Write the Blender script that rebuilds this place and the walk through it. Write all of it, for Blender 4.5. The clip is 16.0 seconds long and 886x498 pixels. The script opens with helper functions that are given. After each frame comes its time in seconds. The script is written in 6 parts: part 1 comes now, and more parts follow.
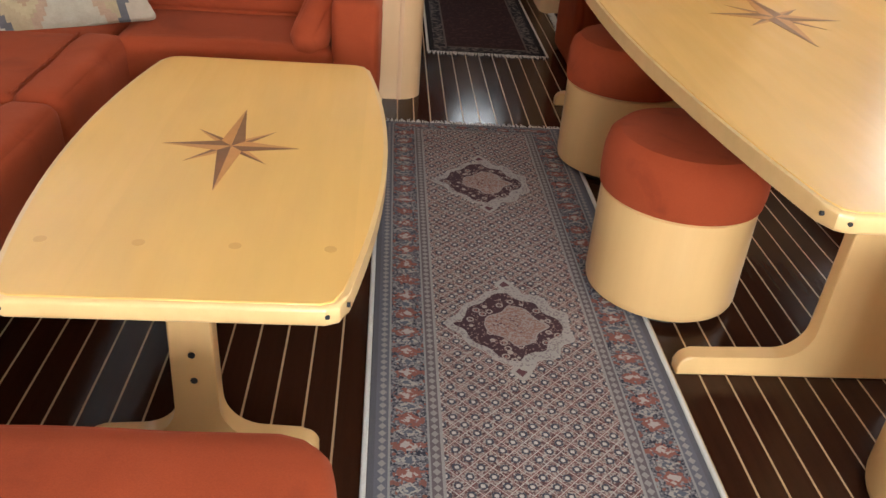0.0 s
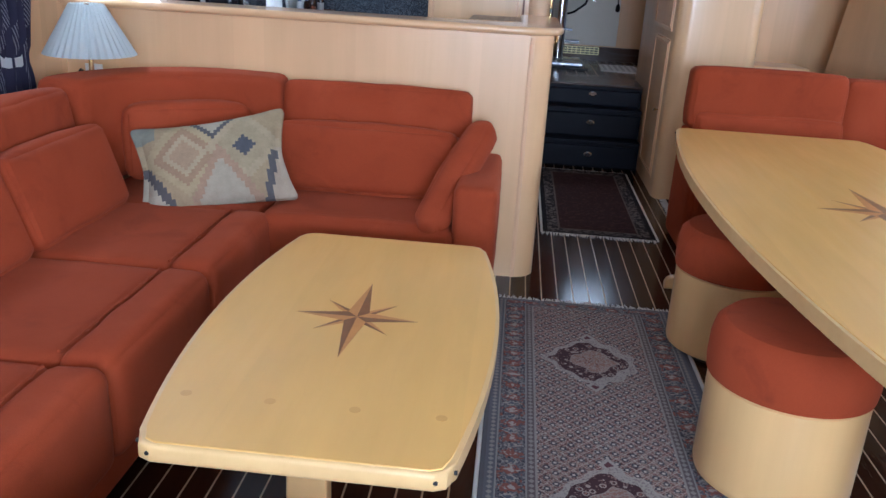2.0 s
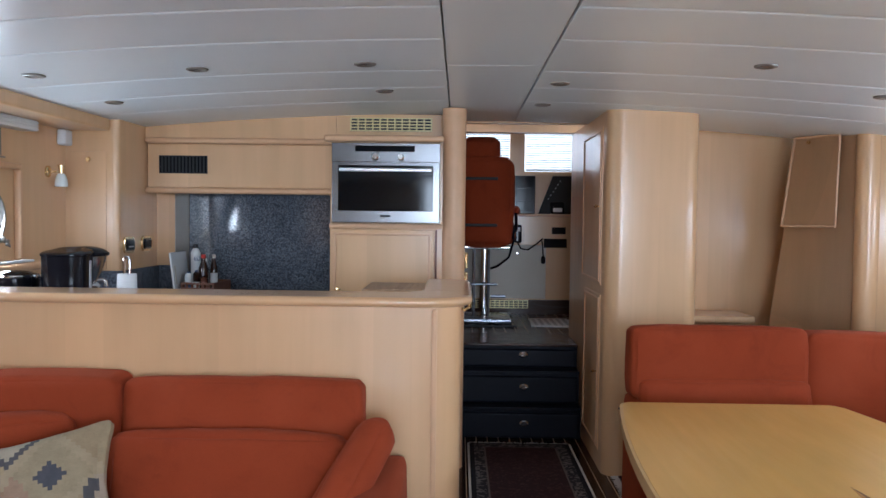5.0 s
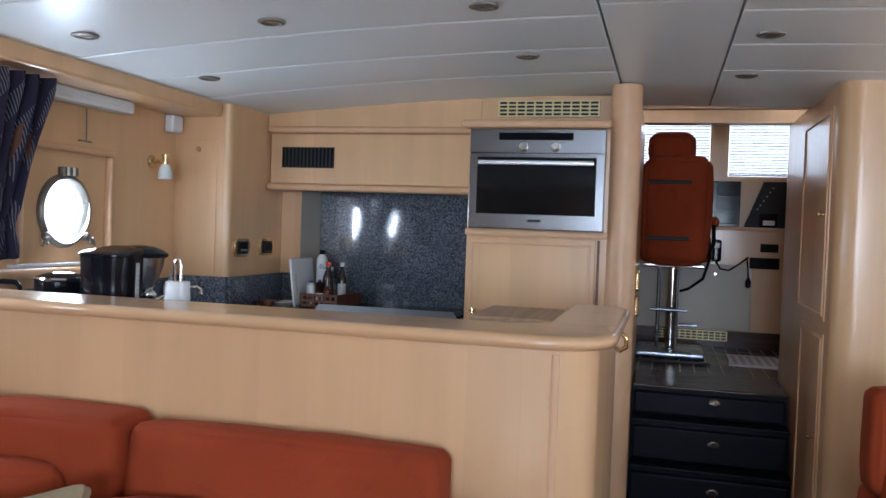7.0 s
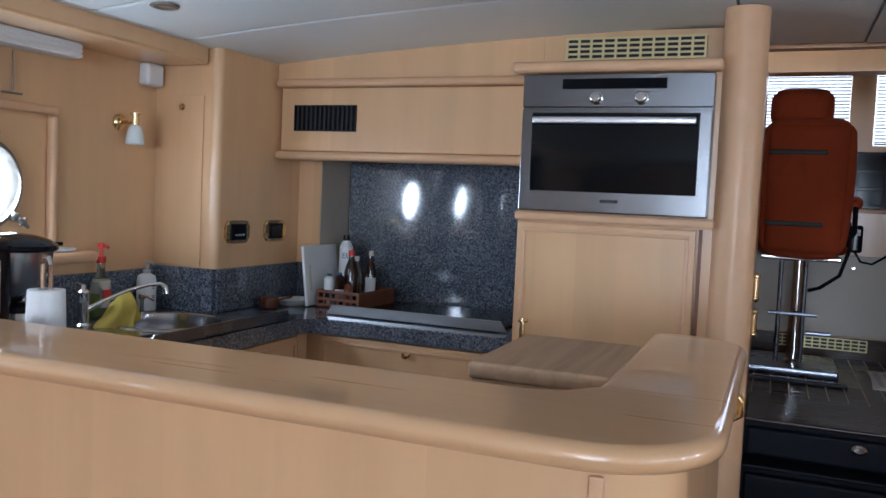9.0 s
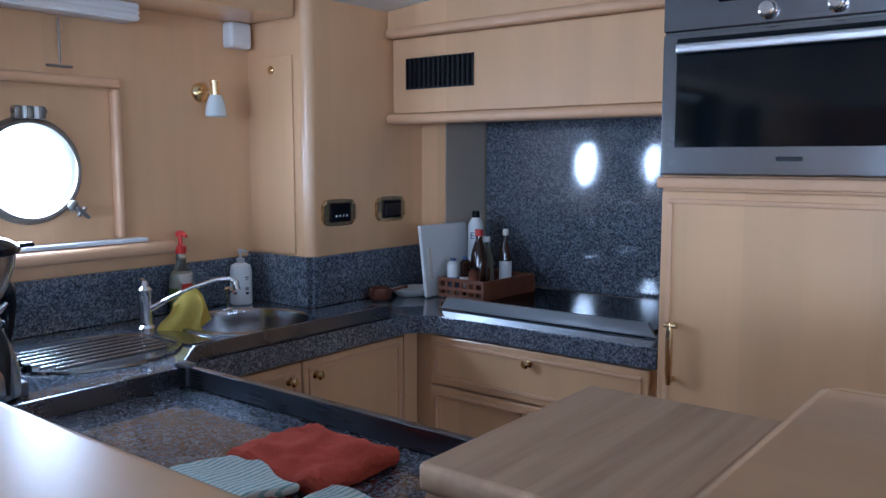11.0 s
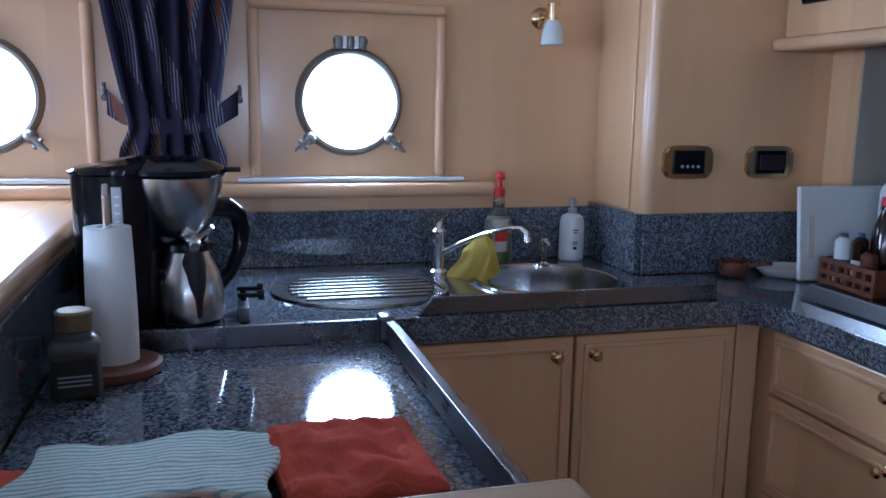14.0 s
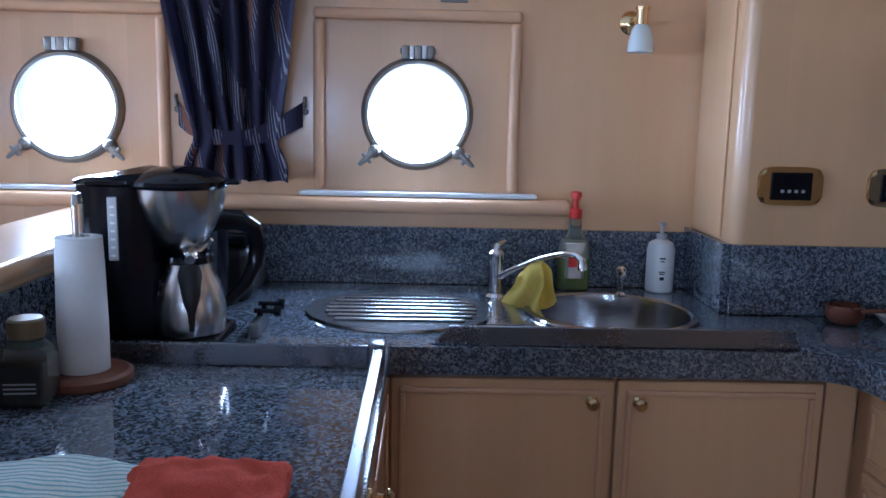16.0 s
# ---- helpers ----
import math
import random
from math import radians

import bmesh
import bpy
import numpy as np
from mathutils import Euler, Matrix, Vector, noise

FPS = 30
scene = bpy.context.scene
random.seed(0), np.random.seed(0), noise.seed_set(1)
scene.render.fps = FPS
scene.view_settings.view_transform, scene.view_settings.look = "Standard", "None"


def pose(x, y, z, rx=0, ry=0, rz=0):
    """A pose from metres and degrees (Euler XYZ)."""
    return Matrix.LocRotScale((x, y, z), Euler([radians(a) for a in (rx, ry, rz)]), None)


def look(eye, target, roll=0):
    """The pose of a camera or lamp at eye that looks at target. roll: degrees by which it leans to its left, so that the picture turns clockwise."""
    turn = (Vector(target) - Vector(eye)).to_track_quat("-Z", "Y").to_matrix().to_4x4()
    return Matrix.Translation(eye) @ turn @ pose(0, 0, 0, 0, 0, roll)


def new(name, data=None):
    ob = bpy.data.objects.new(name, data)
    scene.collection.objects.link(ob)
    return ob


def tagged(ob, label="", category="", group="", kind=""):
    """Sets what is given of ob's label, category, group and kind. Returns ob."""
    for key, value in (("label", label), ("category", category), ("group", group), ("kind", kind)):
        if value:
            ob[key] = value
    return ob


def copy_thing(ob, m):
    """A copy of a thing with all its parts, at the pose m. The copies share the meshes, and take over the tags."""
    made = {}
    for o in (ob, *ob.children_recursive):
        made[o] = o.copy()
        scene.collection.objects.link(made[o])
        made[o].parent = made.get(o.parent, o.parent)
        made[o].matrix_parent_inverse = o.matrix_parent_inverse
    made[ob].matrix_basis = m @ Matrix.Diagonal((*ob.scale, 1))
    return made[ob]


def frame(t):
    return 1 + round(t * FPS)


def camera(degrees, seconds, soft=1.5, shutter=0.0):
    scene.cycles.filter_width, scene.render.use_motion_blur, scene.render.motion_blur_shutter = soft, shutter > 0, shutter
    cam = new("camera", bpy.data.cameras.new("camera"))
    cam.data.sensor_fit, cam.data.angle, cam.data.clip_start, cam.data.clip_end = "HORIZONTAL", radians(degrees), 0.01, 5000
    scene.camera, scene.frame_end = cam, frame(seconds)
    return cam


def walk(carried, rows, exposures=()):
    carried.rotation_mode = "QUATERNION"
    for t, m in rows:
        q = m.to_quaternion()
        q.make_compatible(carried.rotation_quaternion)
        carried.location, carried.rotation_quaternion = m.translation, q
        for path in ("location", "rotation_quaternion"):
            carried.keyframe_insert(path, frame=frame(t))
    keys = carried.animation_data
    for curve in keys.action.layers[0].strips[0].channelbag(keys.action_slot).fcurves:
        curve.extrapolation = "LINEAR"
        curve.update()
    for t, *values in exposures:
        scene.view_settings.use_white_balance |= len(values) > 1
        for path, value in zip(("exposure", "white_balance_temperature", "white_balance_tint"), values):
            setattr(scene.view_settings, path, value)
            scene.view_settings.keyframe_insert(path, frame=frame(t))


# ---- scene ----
cam = camera(56.7, 16.0)
PATH = [
    (0, (0.05, 1.102, 1.295), (0.203, 2.816, 0.276), 4.7),
    (0.5, (0.037, 1.061, 1.315), (0.066, 2.827, 0.377), 4.0),
    (1, (0.026, 1.022, 1.336), (-0.07, 2.837, 0.503), 3.4),
    (1.5, (0.032, 0.992, 1.351), (-0.112, 2.844, 0.608), 3.7),
    (2, (0.046, 0.99, 1.361), (-0.093, 2.872, 0.7), 3.5),
    (2.5, (0.06, 0.988, 1.376), (-0.085, 2.914, 0.857), 3.0),
    (3, (0.096, 0.997, 1.398), (-0.034, 2.958, 1.028), 2.7),
    (3.5, (0.14, 1.108, 1.39), (0.101, 3.091, 1.126), 3.2),
    (4, (0.136, 1.328, 1.409), (0.117, 3.32, 1.231), 1.8),
    (4.2, (0.14, 1.41, 1.407), (0.137, 3.405, 1.267), 1.1),
    (6.3, (0.362, 2.283, 1.387), (-0.026, 4.244, 1.342), 0.9),
    (6.5, (0.386, 2.38, 1.387), (-0.094, 4.321, 1.343), 1.5),
    (7, (0.338, 2.665, 1.36), (-0.183, 4.596, 1.309), 2.1),
    (7.5, (0.264, 2.932, 1.362), (-0.254, 4.863, 1.308), 0.8),
    (8, (0.279, 3.208, 1.381), (-0.339, 5.109, 1.313), 1.6),
    (8.2, (0.281, 3.295, 1.372), (-0.358, 5.188, 1.287), 1.8),
    (10.3, (0.259, 4.137, 1.412), (-0.689, 5.891, 1.253), 1.8),
    (10.5, (0.25, 4.2, 1.406), (-0.724, 5.938, 1.23), 1.1),
    (11, (0.298, 4.347, 1.406), (-0.929, 5.911, 1.187), 0.0),
    (11.5, (0.331, 4.45, 1.43), (-1.151, 5.774, 1.203), -0.2),
    (12, (0.246, 4.583, 1.406), (-1.419, 5.674, 1.213), -0.7),
    (12.5, (0.257, 4.727, 1.411), (-1.524, 5.614, 1.214), -1.4),
    (13, (0.349, 4.857, 1.399), (-1.486, 5.605, 1.127), 0.0),
    (13.5, (0.361, 4.957, 1.377), (-1.46, 5.705, 1.024), 1.4),
    (14, (0.299, 5.044, 1.368), (-1.596, 5.58, 1.023), 1.0),
    (14.5, (0.286, 5.135, 1.382), (-1.665, 5.457, 1.084), -0.2),
    (15, (0.313, 5.278, 1.39), (-1.651, 5.504, 1.089), 0.5),
    (15.5, (0.299, 5.407, 1.39), (-1.662, 5.608, 1.052), 1.2),
    (16, (0.219, 5.437, 1.374), (-1.754, 5.481, 1.05), 1.3),
]
walk(cam, [(t, look(eye, target, roll)) for t, eye, target, roll in PATH],
     exposures=[(0, 0.62, 6550, 10), (1.5, 0.52, 5900, 10), (2.0, 0.36, 5150, 10), (2.5, 0.20, 5150, 10), (3.0, 0.02, 5200, 10), (4.2, 0.00, 5500, 10), (8.2, 0.00, 5550, 10), (10.5, 0.07, 4950, 10), (11.5, 0.14, 4650, 12), (13.0, 0.07, 4700, 12), (15.0, 0.12, 4600, 12), (16.0, 0.24, 4600, 12)])

# ---------- world, sun, window light, exposure ----------
world = bpy.data.worlds.new("sky")
scene.world = world
world.use_nodes = True
wn = world.node_tree
sky = wn.nodes.new("ShaderNodeTexSky")
sky.sky_type, sky.sun_disc = "NISHITA", False
sky.sun_elevation, sky.sun_rotation = radians(38), radians(200)
wn.links.new(sky.outputs[0], wn.nodes["Background"].inputs[0])
wn.nodes["Background"].inputs[1].default_value = 0.12

sun = new("sun", bpy.data.lights.new("sun", "SUN"))
sun.data.energy, sun.data.angle, sun.data.color = 1.0, radians(12), (1, 0.95, 0.88)
sun.matrix_world = look((0, 0, 0), (-0.25, 0.75, -0.62))


def window_light(name, eye, target, w, h, watts, colour, disc=False):
    d = bpy.data.lights.new(name, "AREA")
    d.shape, d.size, d.size_y = ("DISK", w, w) if disc else ("RECTANGLE", w, h)
    d.energy, d.color = watts, colour
    ob = new(name, d)
    ob.matrix_world = look(eye, target)
    return ob


PORTS = [5.41, 4.505, 3.6, 2.695, 1.79, 0.885]
COOL = (0.86, 0.93, 1.0)
# added fill lamp in an assumed, unseen aft opening; brightens the aft-facing fronts
window_light("aft_fill_light", (0.80, -1.14, 1.44), (0.65, 3, 0.95), 2.2, 1.0, 108, COOL)
for yy, pw, sw in zip(PORTS, (5.8, 5.0, 2.2, 1.6, 1.2, 1.0), (8.0, 8.0, 6.0, 5.0, 4.0, 3.0)):
    window_light("porthole_light", (-1.948, yy, 1.373), (-1, yy, 1.25), 0.242, 0.242, pw, COOL, True)
    window_light("porthole_light", (3.148, yy, 1.373), (2, yy, 1.25), 0.242, 0.242, sw, COOL, True)
window_light("helm_window_light", (1.005, 9.36, 2.11), (1.0, 8, 1.5), 0.44, 0.52, 3.6, COOL)
window_light("helm_window_light", (0.295, 9.36, 2.11), (0.3, 8, 1.5), 0.66, 0.52, 4.2, COOL)

# ---------- node helpers and materials ----------


class Q:
    """A number socket with arithmetic."""

    def __init__(self, nt, s):
        self.nt, self.s = nt, s

    def op(self, kind, other=None, third=None):
        n = self.nt.nodes.new("ShaderNodeMath")
        n.operation = kind
        for k, v in enumerate((self, other, third)):
            if isinstance(v, Q):
                self.nt.links.new(v.s, n.inputs[k])
            elif v is not None:
                n.inputs[k].default_value = v
        return Q(self.nt, n.outputs[0])

    def __add__(self, o): return self.op("ADD", o)
    def __sub__(self, o): return self.op("SUBTRACT", o)
    def __mul__(self, o): return self.op("MULTIPLY", o)
    def __truediv__(self, o): return self.op("DIVIDE", o)
    def abs(self): return self.op("ABSOLUTE")
    def sin(self): return self.op("SINE")
    def floor(self): return self.op("FLOOR")
    def fract(self): return self.op("FRACT")
    def less(self, o): return self.op("LESS_THAN", o)
    def more(self, o): return self.op("GREATER_THAN", o)
    def min(self, o): return self.op("MINIMUM", o)
    def max(self, o): return self.op("MAXIMUM", o)
    def power(self, o): return self.op("POWER", o)
    def sqrt(self): return self.op("SQRT")
    def clip(self): return self.max(0.0).min(1.0)


class Mat:
    """A principled material under construction."""

    def __init__(self, name, colour, rough=0.5, metal=0.0, spec=0.5):
        self.m = bpy.data.materials.new(name)
        self.m.use_nodes = True
        self.nt = self.m.node_tree
        self.b = self.nt.nodes["Principled BSDF"]
        self.set("Base Color", (*colour, 1))
        self.set("Roughness", rough), self.set("Metallic", metal), self.set("Specular IOR Level", spec)
        self.colour = (*colour, 1)

    def set(self, key, v):
        if isinstance(v, Q):
            self.nt.links.new(v.s, self.b.inputs[key])
        else:
            self.b.inputs[key].default_value = v
        return self

    def node(self, kind):
        return self.nt.nodes.new(kind)

    def place(self, local=False, scale=(1, 1, 1), turn=(0, 0, 0)):
        """World place, or the object's own coordinates, scaled."""
        src = self.node("ShaderNodeTexCoord").outputs["Object"] if local else self.node("ShaderNodeNewGeometry").outputs["Position"]
        mp = self.node("ShaderNodeMapping")
        mp.inputs["Scale"].default_value = scale
        mp.inputs["Rotation"].default_value = turn
        self.nt.links.new(src, mp.inputs[0])
        return mp.outputs[0]

    def xyz(self, local=False):
        s = self.node("ShaderNodeSeparateXYZ")
        self.nt.links.new(self.place(local), s.inputs[0])
        return [Q(self.nt, s.outputs[k]) for k in range(3)]

    def noise(self, scale, detail=3, rough=0.5, vec=None, distort=0.0):
        n = self.node("ShaderNodeTexNoise")
        n.inputs["Scale"].default_value, n.inputs["Detail"].default_value = scale, detail
        n.inputs["Roughness"].default_value, n.inputs["Distortion"].default_value = rough, distort
        self.nt.links.new(vec if vec is not None else self.place(), n.inputs["Vector"])
        return Q(self.nt, n.outputs[0])

    def cells(self, scale, vec=None, out="Color"):
        n = self.node("ShaderNodeTexVoronoi")
        n.inputs["Scale"].default_value = scale
        self.nt.links.new(vec if vec is not None else self.place(), n.inputs["Vector"])
        if out == "Color":
            s = self.node("ShaderNodeSeparateColor")
            self.nt.links.new(n.outputs["Color"], s.inputs[0])
            return Q(self.nt, s.outputs[0])
        return Q(self.nt, n.outputs[out])

    def white(self, q):
        n = self.node("ShaderNodeTexWhiteNoise")
        n.noise_dimensions = "1D"
        self.nt.links.new(q.s, n.inputs["W"])
        return Q(self.nt, n.outputs[0])

    def rand(self):
        return Q(self.nt, self.node("ShaderNodeObjectInfo").outputs["Random"])

    def paint(self, fac, colour, base=None):
        """Mix a colour over what is there by fac."""
        n = self.node("ShaderNodeMix")
        n.data_type = "RGBA"
        self.nt.links.new(fac.s, n.inputs[0])
        old = self.b.inputs["Base Color"]
        if old.is_linked:
            self.nt.links.new(old.links[0].from_socket, n.inputs[6])
        else:
            n.inputs[6].default_value = old.default_value
        n.inputs[7].default_value = (*colour, 1)
        self.nt.links.new(n.outputs[2], old)
        return self

    def tone(self, fac):
        """Multiply the colour by a number."""
        n = self.node("ShaderNodeVectorMath")
        n.operation = "SCALE"
        old = self.b.inputs["Base Color"]
        if old.is_linked:
            self.nt.links.new(old.links[0].from_socket, n.inputs[0])
        else:
            n.inputs[0].default_value = old.default_value[:3]
        self.nt.links.new(fac.s, n.inputs["Scale"])
        self.nt.links.new(n.outputs[0], old)
        return self

    def bump(self, q, strength=0.3, dist=0.002):
        n = self.node("ShaderNodeBump")
        n.inputs["Strength"].default_value, n.inputs["Distance"].default_value = strength, dist
        self.nt.links.new(q.s, n.inputs["Height"])
        self.nt.links.new(n.outputs[0], self.b.inputs["Normal"])
        return self


def wood(name, base, dark, rough, scale, strips=0.0, coat=0.25, axis="x", grain=0.55, clear=0.16, spec=0.5):
    m = Mat(name, base, rough, 0, spec)
    fine = m.noise(1.0, 5, 0.65, m.place(scale=scale))
    broad = m.noise(2.2, 2, 0.5, m.place(scale=tuple(min(s, 9) * 0.5 for s in scale)))
    m.paint(((fine - 0.42) * 1.9).clip() * grain, dark)
    m.tone(broad * 0.22 + 0.89)
    if strips:
        x, y, z = m.xyz()
        band = m.white((({"x": x, "y": y, "xy": x + y}[axis]) / strips).floor())
        m.tone(band * 0.09 + 0.95)
    m.set("Roughness", fine * 0.16 + (rough - 0.08))
    m.set("Coat Weight", coat), m.set("Coat Roughness", clear)
    m.bump(fine, 0.06, 0.001)
    return m.m


VENEER = wood("maple_veneer", (0.69, 0.43, 0.222), (0.57, 0.33, 0.155), 0.34, (44, 44, 1.3), 0.135, 0.4, "xy", 0.24)
MOULD = wood("maple_moulding", (0.67, 0.41, 0.228), (0.57, 0.33, 0.17), 0.42, (14, 14, 14), 0, 0.10, "x", 0.35, 0.25)
TABLE = wood("maple_table", (0.77, 0.445, 0.120), (0.69, 0.37, 0.088), 0.32, (40, 2.5, 40), 0.16, 0.45, "x", 0.35, 0.2)
CAPWOOD = wood("lacquered_cap", (0.67, 0.415, 0.215), (0.57, 0.33, 0.16), 0.30, (1.2, 60, 60), 0, 0.65, "x", 0.22, 0.045)
PLUG = wood("darker_plug", (0.66, 0.35, 0.085), (0.58, 0.30, 0.07), 0.34, (40, 40, 40), 0, 0.4)
LIPPING = wood("pale_lipping", (0.70, 0.46, 0.20), (0.60, 0.37, 0.15), 0.34, (30, 30, 30), 0, 0.4)
DRUM = wood("maple_drum", (0.69, 0.43, 0.18), (0.58, 0.33, 0.13), 0.34, (26, 26, 1.5), 0, 0.35, "x", 0.28)
MAHOG = wood("mahogany", (0.034, 0.012, 0.006), (0.012, 0.0045, 0.003), 0.14, (45, 2.0, 45), 0, 0.04, "x", 0.55, 0.07, 0.11)
HOLLY = wood("holly_strip", (0.50, 0.33, 0.18), (0.38, 0.23, 0.11), 0.35, (60, 3, 60), 0, 0.2)
BOARD = wood("worn_board", (0.52, 0.345, 0.205), (0.25, 0.135, 0.07), 0.55, (38, 2.2, 38), 0.045, 0.0, "x", 0.85)
CRATE = wood("teak_crate", (0.17, 0.060, 0.026), (0.09, 0.03, 0.014), 0.5, (30, 30, 8), 0, 0.1)
INLAY_D = wood("walnut_inlay", (0.205, 0.075, 0.020), (0.13, 0.045, 0.013), 0.34, (40, 40, 10), 0, 0.3)
INLAY_L = wood("cherry_inlay", (0.54, 0.235, 0.058), (0.40, 0.155, 0.038), 0.34, (40, 40, 10), 0, 0.3)
TEAK = wood("dark_teak", (0.045, 0.020, 0.012), (0.02, 0.009, 0.006), 0.26, (2.5, 45, 45), 0, 0.06, "x", 0.55, 0.16, 0.25)


def granite():
    m = Mat("granite", (0.125, 0.148, 0.185), 0.08)
    v = m.place()
    p, q, c = m.cells(165, v), m.cells(270, v), m.noise(110, 3, 0.6, v)
    m.paint(p.more(0.62), (0.200, 0.224, 0.262))
    m.paint(p.less(0.25), (0.058, 0.065, 0.082))
    m.paint(q.more(0.80), (0.07, 0.085, 0.11))
    m.paint((c - 0.57).more(0.05), (0.26, 0.27, 0.29))
    m.paint(q.less(0.12), (0.04, 0.043, 0.054))
    m.tone(m.noise(9, 2, 0.5, v) * 0.5 + 0.67)
    m.set("Coat Weight", 0.5), m.set("Coat Roughness", 0.03)
    return m.m


GRANITE = granite()


def velour():
    m = Mat("rust_velour", (0.305, 0.051, 0.0165), 0.92, 0, 0.15)
    v = m.place()
    nap, patch, fib = m.noise(7, 3, 0.6, v, 0.6), m.noise(2.3, 2, 0.5, v), m.noise(420, 2, 0.6, v)
    m.paint(((nap - 0.5) * 2.2).clip() * 0.45, (0.20, 0.030, 0.012))
    stain = m.noise(3.4, 4, 0.62, v, 1.4)
    m.paint(((stain - 0.55) * 6.0).clip() * 0.48, (0.17, 0.028, 0.012))
    m.paint(((patch - 0.55) * 5.0).clip() * 0.25, (0.40, 0.088, 0.036))
    m.tone(patch * 0.30 + 0.80)
    m.tone(fib * 0.35 + 0.83)
    m.set("Sheen Weight", 0.12), m.set("Sheen Roughness", 0.4), m.set("Sheen Tint", (0.95, 0.36, 0.2, 1))
    m.bump(fib + nap * 3.0, 0.25, 0.0015)
    return m.m


VELOUR = velour()


def plain(name, colour, rough, metal=0.0, grain=60.0, amount=0.12, spec=0.5, stretch=(1, 1, 1), bump=0.0):
    m = Mat(name, colour, rough, metal, spec)
    q = m.noise(grain, 3, 0.55, m.place(scale=stretch))
    w = m.noise(5, 2, 0.5)
    m.tone(q * amount + w * amount + (1 - amount))
    m.set("Roughness", (w - 0.5) * 0.12 + q * 0.06 + rough)
    if bump:
        m.bump(q, bump, 0.001)
    return m.m


OVENSTEEL = plain("oven_steel", (0.19, 0.193, 0.20), 0.22, 1.0, 1, 0.22, stretch=(3, 260, 260))
RAILSTEEL = plain("rail_steel", (0.19, 0.20, 0.23), 0.25, 1.0, 1, 0.2, stretch=(3, 260, 260))
JUGSTEEL = plain("jug_steel", (0.56, 0.555, 0.55), 0.22, 1.0, 1, 0.2, stretch=(300, 300, 3))
LIPSTEEL = plain("dark_lip_steel", (0.085, 0.095, 0.12), 0.34, 1.0, 1, 0.2, stretch=(3, 260, 260))
SATIN = plain("satin_chrome", (0.80, 0.81, 0.83), 0.34, 1.0, 30, 0.06)
STEEL = plain("brushed_steel", (0.30, 0.305, 0.315), 0.27, 1.0, 1, 0.18, stretch=(3, 260, 260))
SINK = plain("sink_steel", (0.36, 0.36, 0.365), 0.17, 1.0, 40, 0.1)
CHROME = plain("chrome", (0.78, 0.78, 0.78), 0.10, 1.0, 30, 0.05)
BRASS = plain("polished_brass", (0.70, 0.52, 0.27), 0.16, 1.0, 40, 0.15)
BRONZE = plain("aged_chromed_bronze", (0.25, 0.232, 0.205), 0.36, 0.75, 60, 0.3)
BLACK = plain("black_plastic", (0.006, 0.006, 0.009), 0.10, 0, 200, 0.3, 0.2)
BLACKMATT = plain("black_matt", (0.010, 0.010, 0.011), 0.55, 0, 120, 0.3)
SCREEN = plain("dark_glass", (0.004, 0.005, 0.007), 0.06, 0, 10, 0.1, 0.14)
OVENGLASS = plain("oven_glass", (0.004, 0.006, 0.008), 0.04, 0, 10, 0.1, 0.28)
WHITE = plain("white_plastic", (0.74, 0.75, 0.74), 0.38, 0, 90, 0.06)
CREAM = plain("cream_panel", (0.62, 0.58, 0.50), 0.5, 0, 60, 0.08)
BRONZELID = plain("dull_gilt_lid", (0.19, 0.135, 0.065), 0.4, 0.4, 60, 0.2)
BRASSPAINT = plain("pale_gilt_grille", (0.66, 0.56, 0.28), 0.36, 0.25, 80, 0.1)
PAPER = plain("paper_towel", (0.80, 0.80, 0.79), 0.95, 0, 160, 0.1, 0.2, bump=0.4)
CEIL = plain("ceiling_panel", (0.75, 0.81, 0.815), 0.30, 0, 3, 0.05, 0.4)
GREYSEAM = plain("ceiling_seam", (0.22, 0.22, 0.215), 0.7, 0, 40, 0.1)
NAVY = plain("navy_leather", (0.008, 0.009, 0.015), 0.42, 0, 90, 0.3, 0.13, bump=0.3)
FRINGE = plain("cotton_fringe", (0.60, 0.57, 0.52), 0.95, 0, 300, 0.35, 0.1, bump=0.5)
RED = plain("red_plastic", (0.55, 0.03, 0.02), 0.35)
YELLOW = plain("yellow_cloth", (0.80, 0.64, 0.15), 0.95, 0, 260, 0.35, 0.2, bump=0.6)
TOWELRED = plain("terry_red", (0.54, 0.098, 0.064), 1.0, 0, 330, 0.5, 0.1, bump=1.0)
PORCELAIN = plain("opal_glass", (0.70, 0.74, 0.72), 0.2, 0, 30, 0.05)
GLUE = plain("slate_blue_label", (0.05, 0.10, 0.22), 0.5)
AMBER = plain("dark_sauce_glass", (0.026, 0.009, 0.005), 0.08, 0, 20, 0.2)
COPPER = plain("copper_brown_bowl", (0.16, 0.055, 0.03), 0.25, 0.3, 40, 0.2)
GREEN = plain("green_liquid", (0.30, 0.36, 0.06), 0.15)
OLIVE = plain("olive_grey_panel", (0.47, 0.42, 0.335), 0.34, 0, 20, 0.1)
HULL = plain("dark_void", (0.03, 0.028, 0.026), 0.8)
COFFEE = plain("coffee_grounds", (0.035, 0.016, 0.009), 0.6, 0, 300, 0.6)
SILVERTXT = plain("silver_bars", (0.45, 0.45, 0.45), 0.4, 0.3)


def striped(name, base, line, period, axis, local=False, width=0.4, rough=0.9):
    m = Mat(name, base, rough, 0, 0.25)
    q = m.xyz(local)[axis]
    m.paint((q / period).fract().less(width), line)
    m.tone(m.noise(200, 2, 0.6) * 0.4 + 0.8)
    m.bump(m.noise(250, 2), 0.4, 0.001)
    return m.m


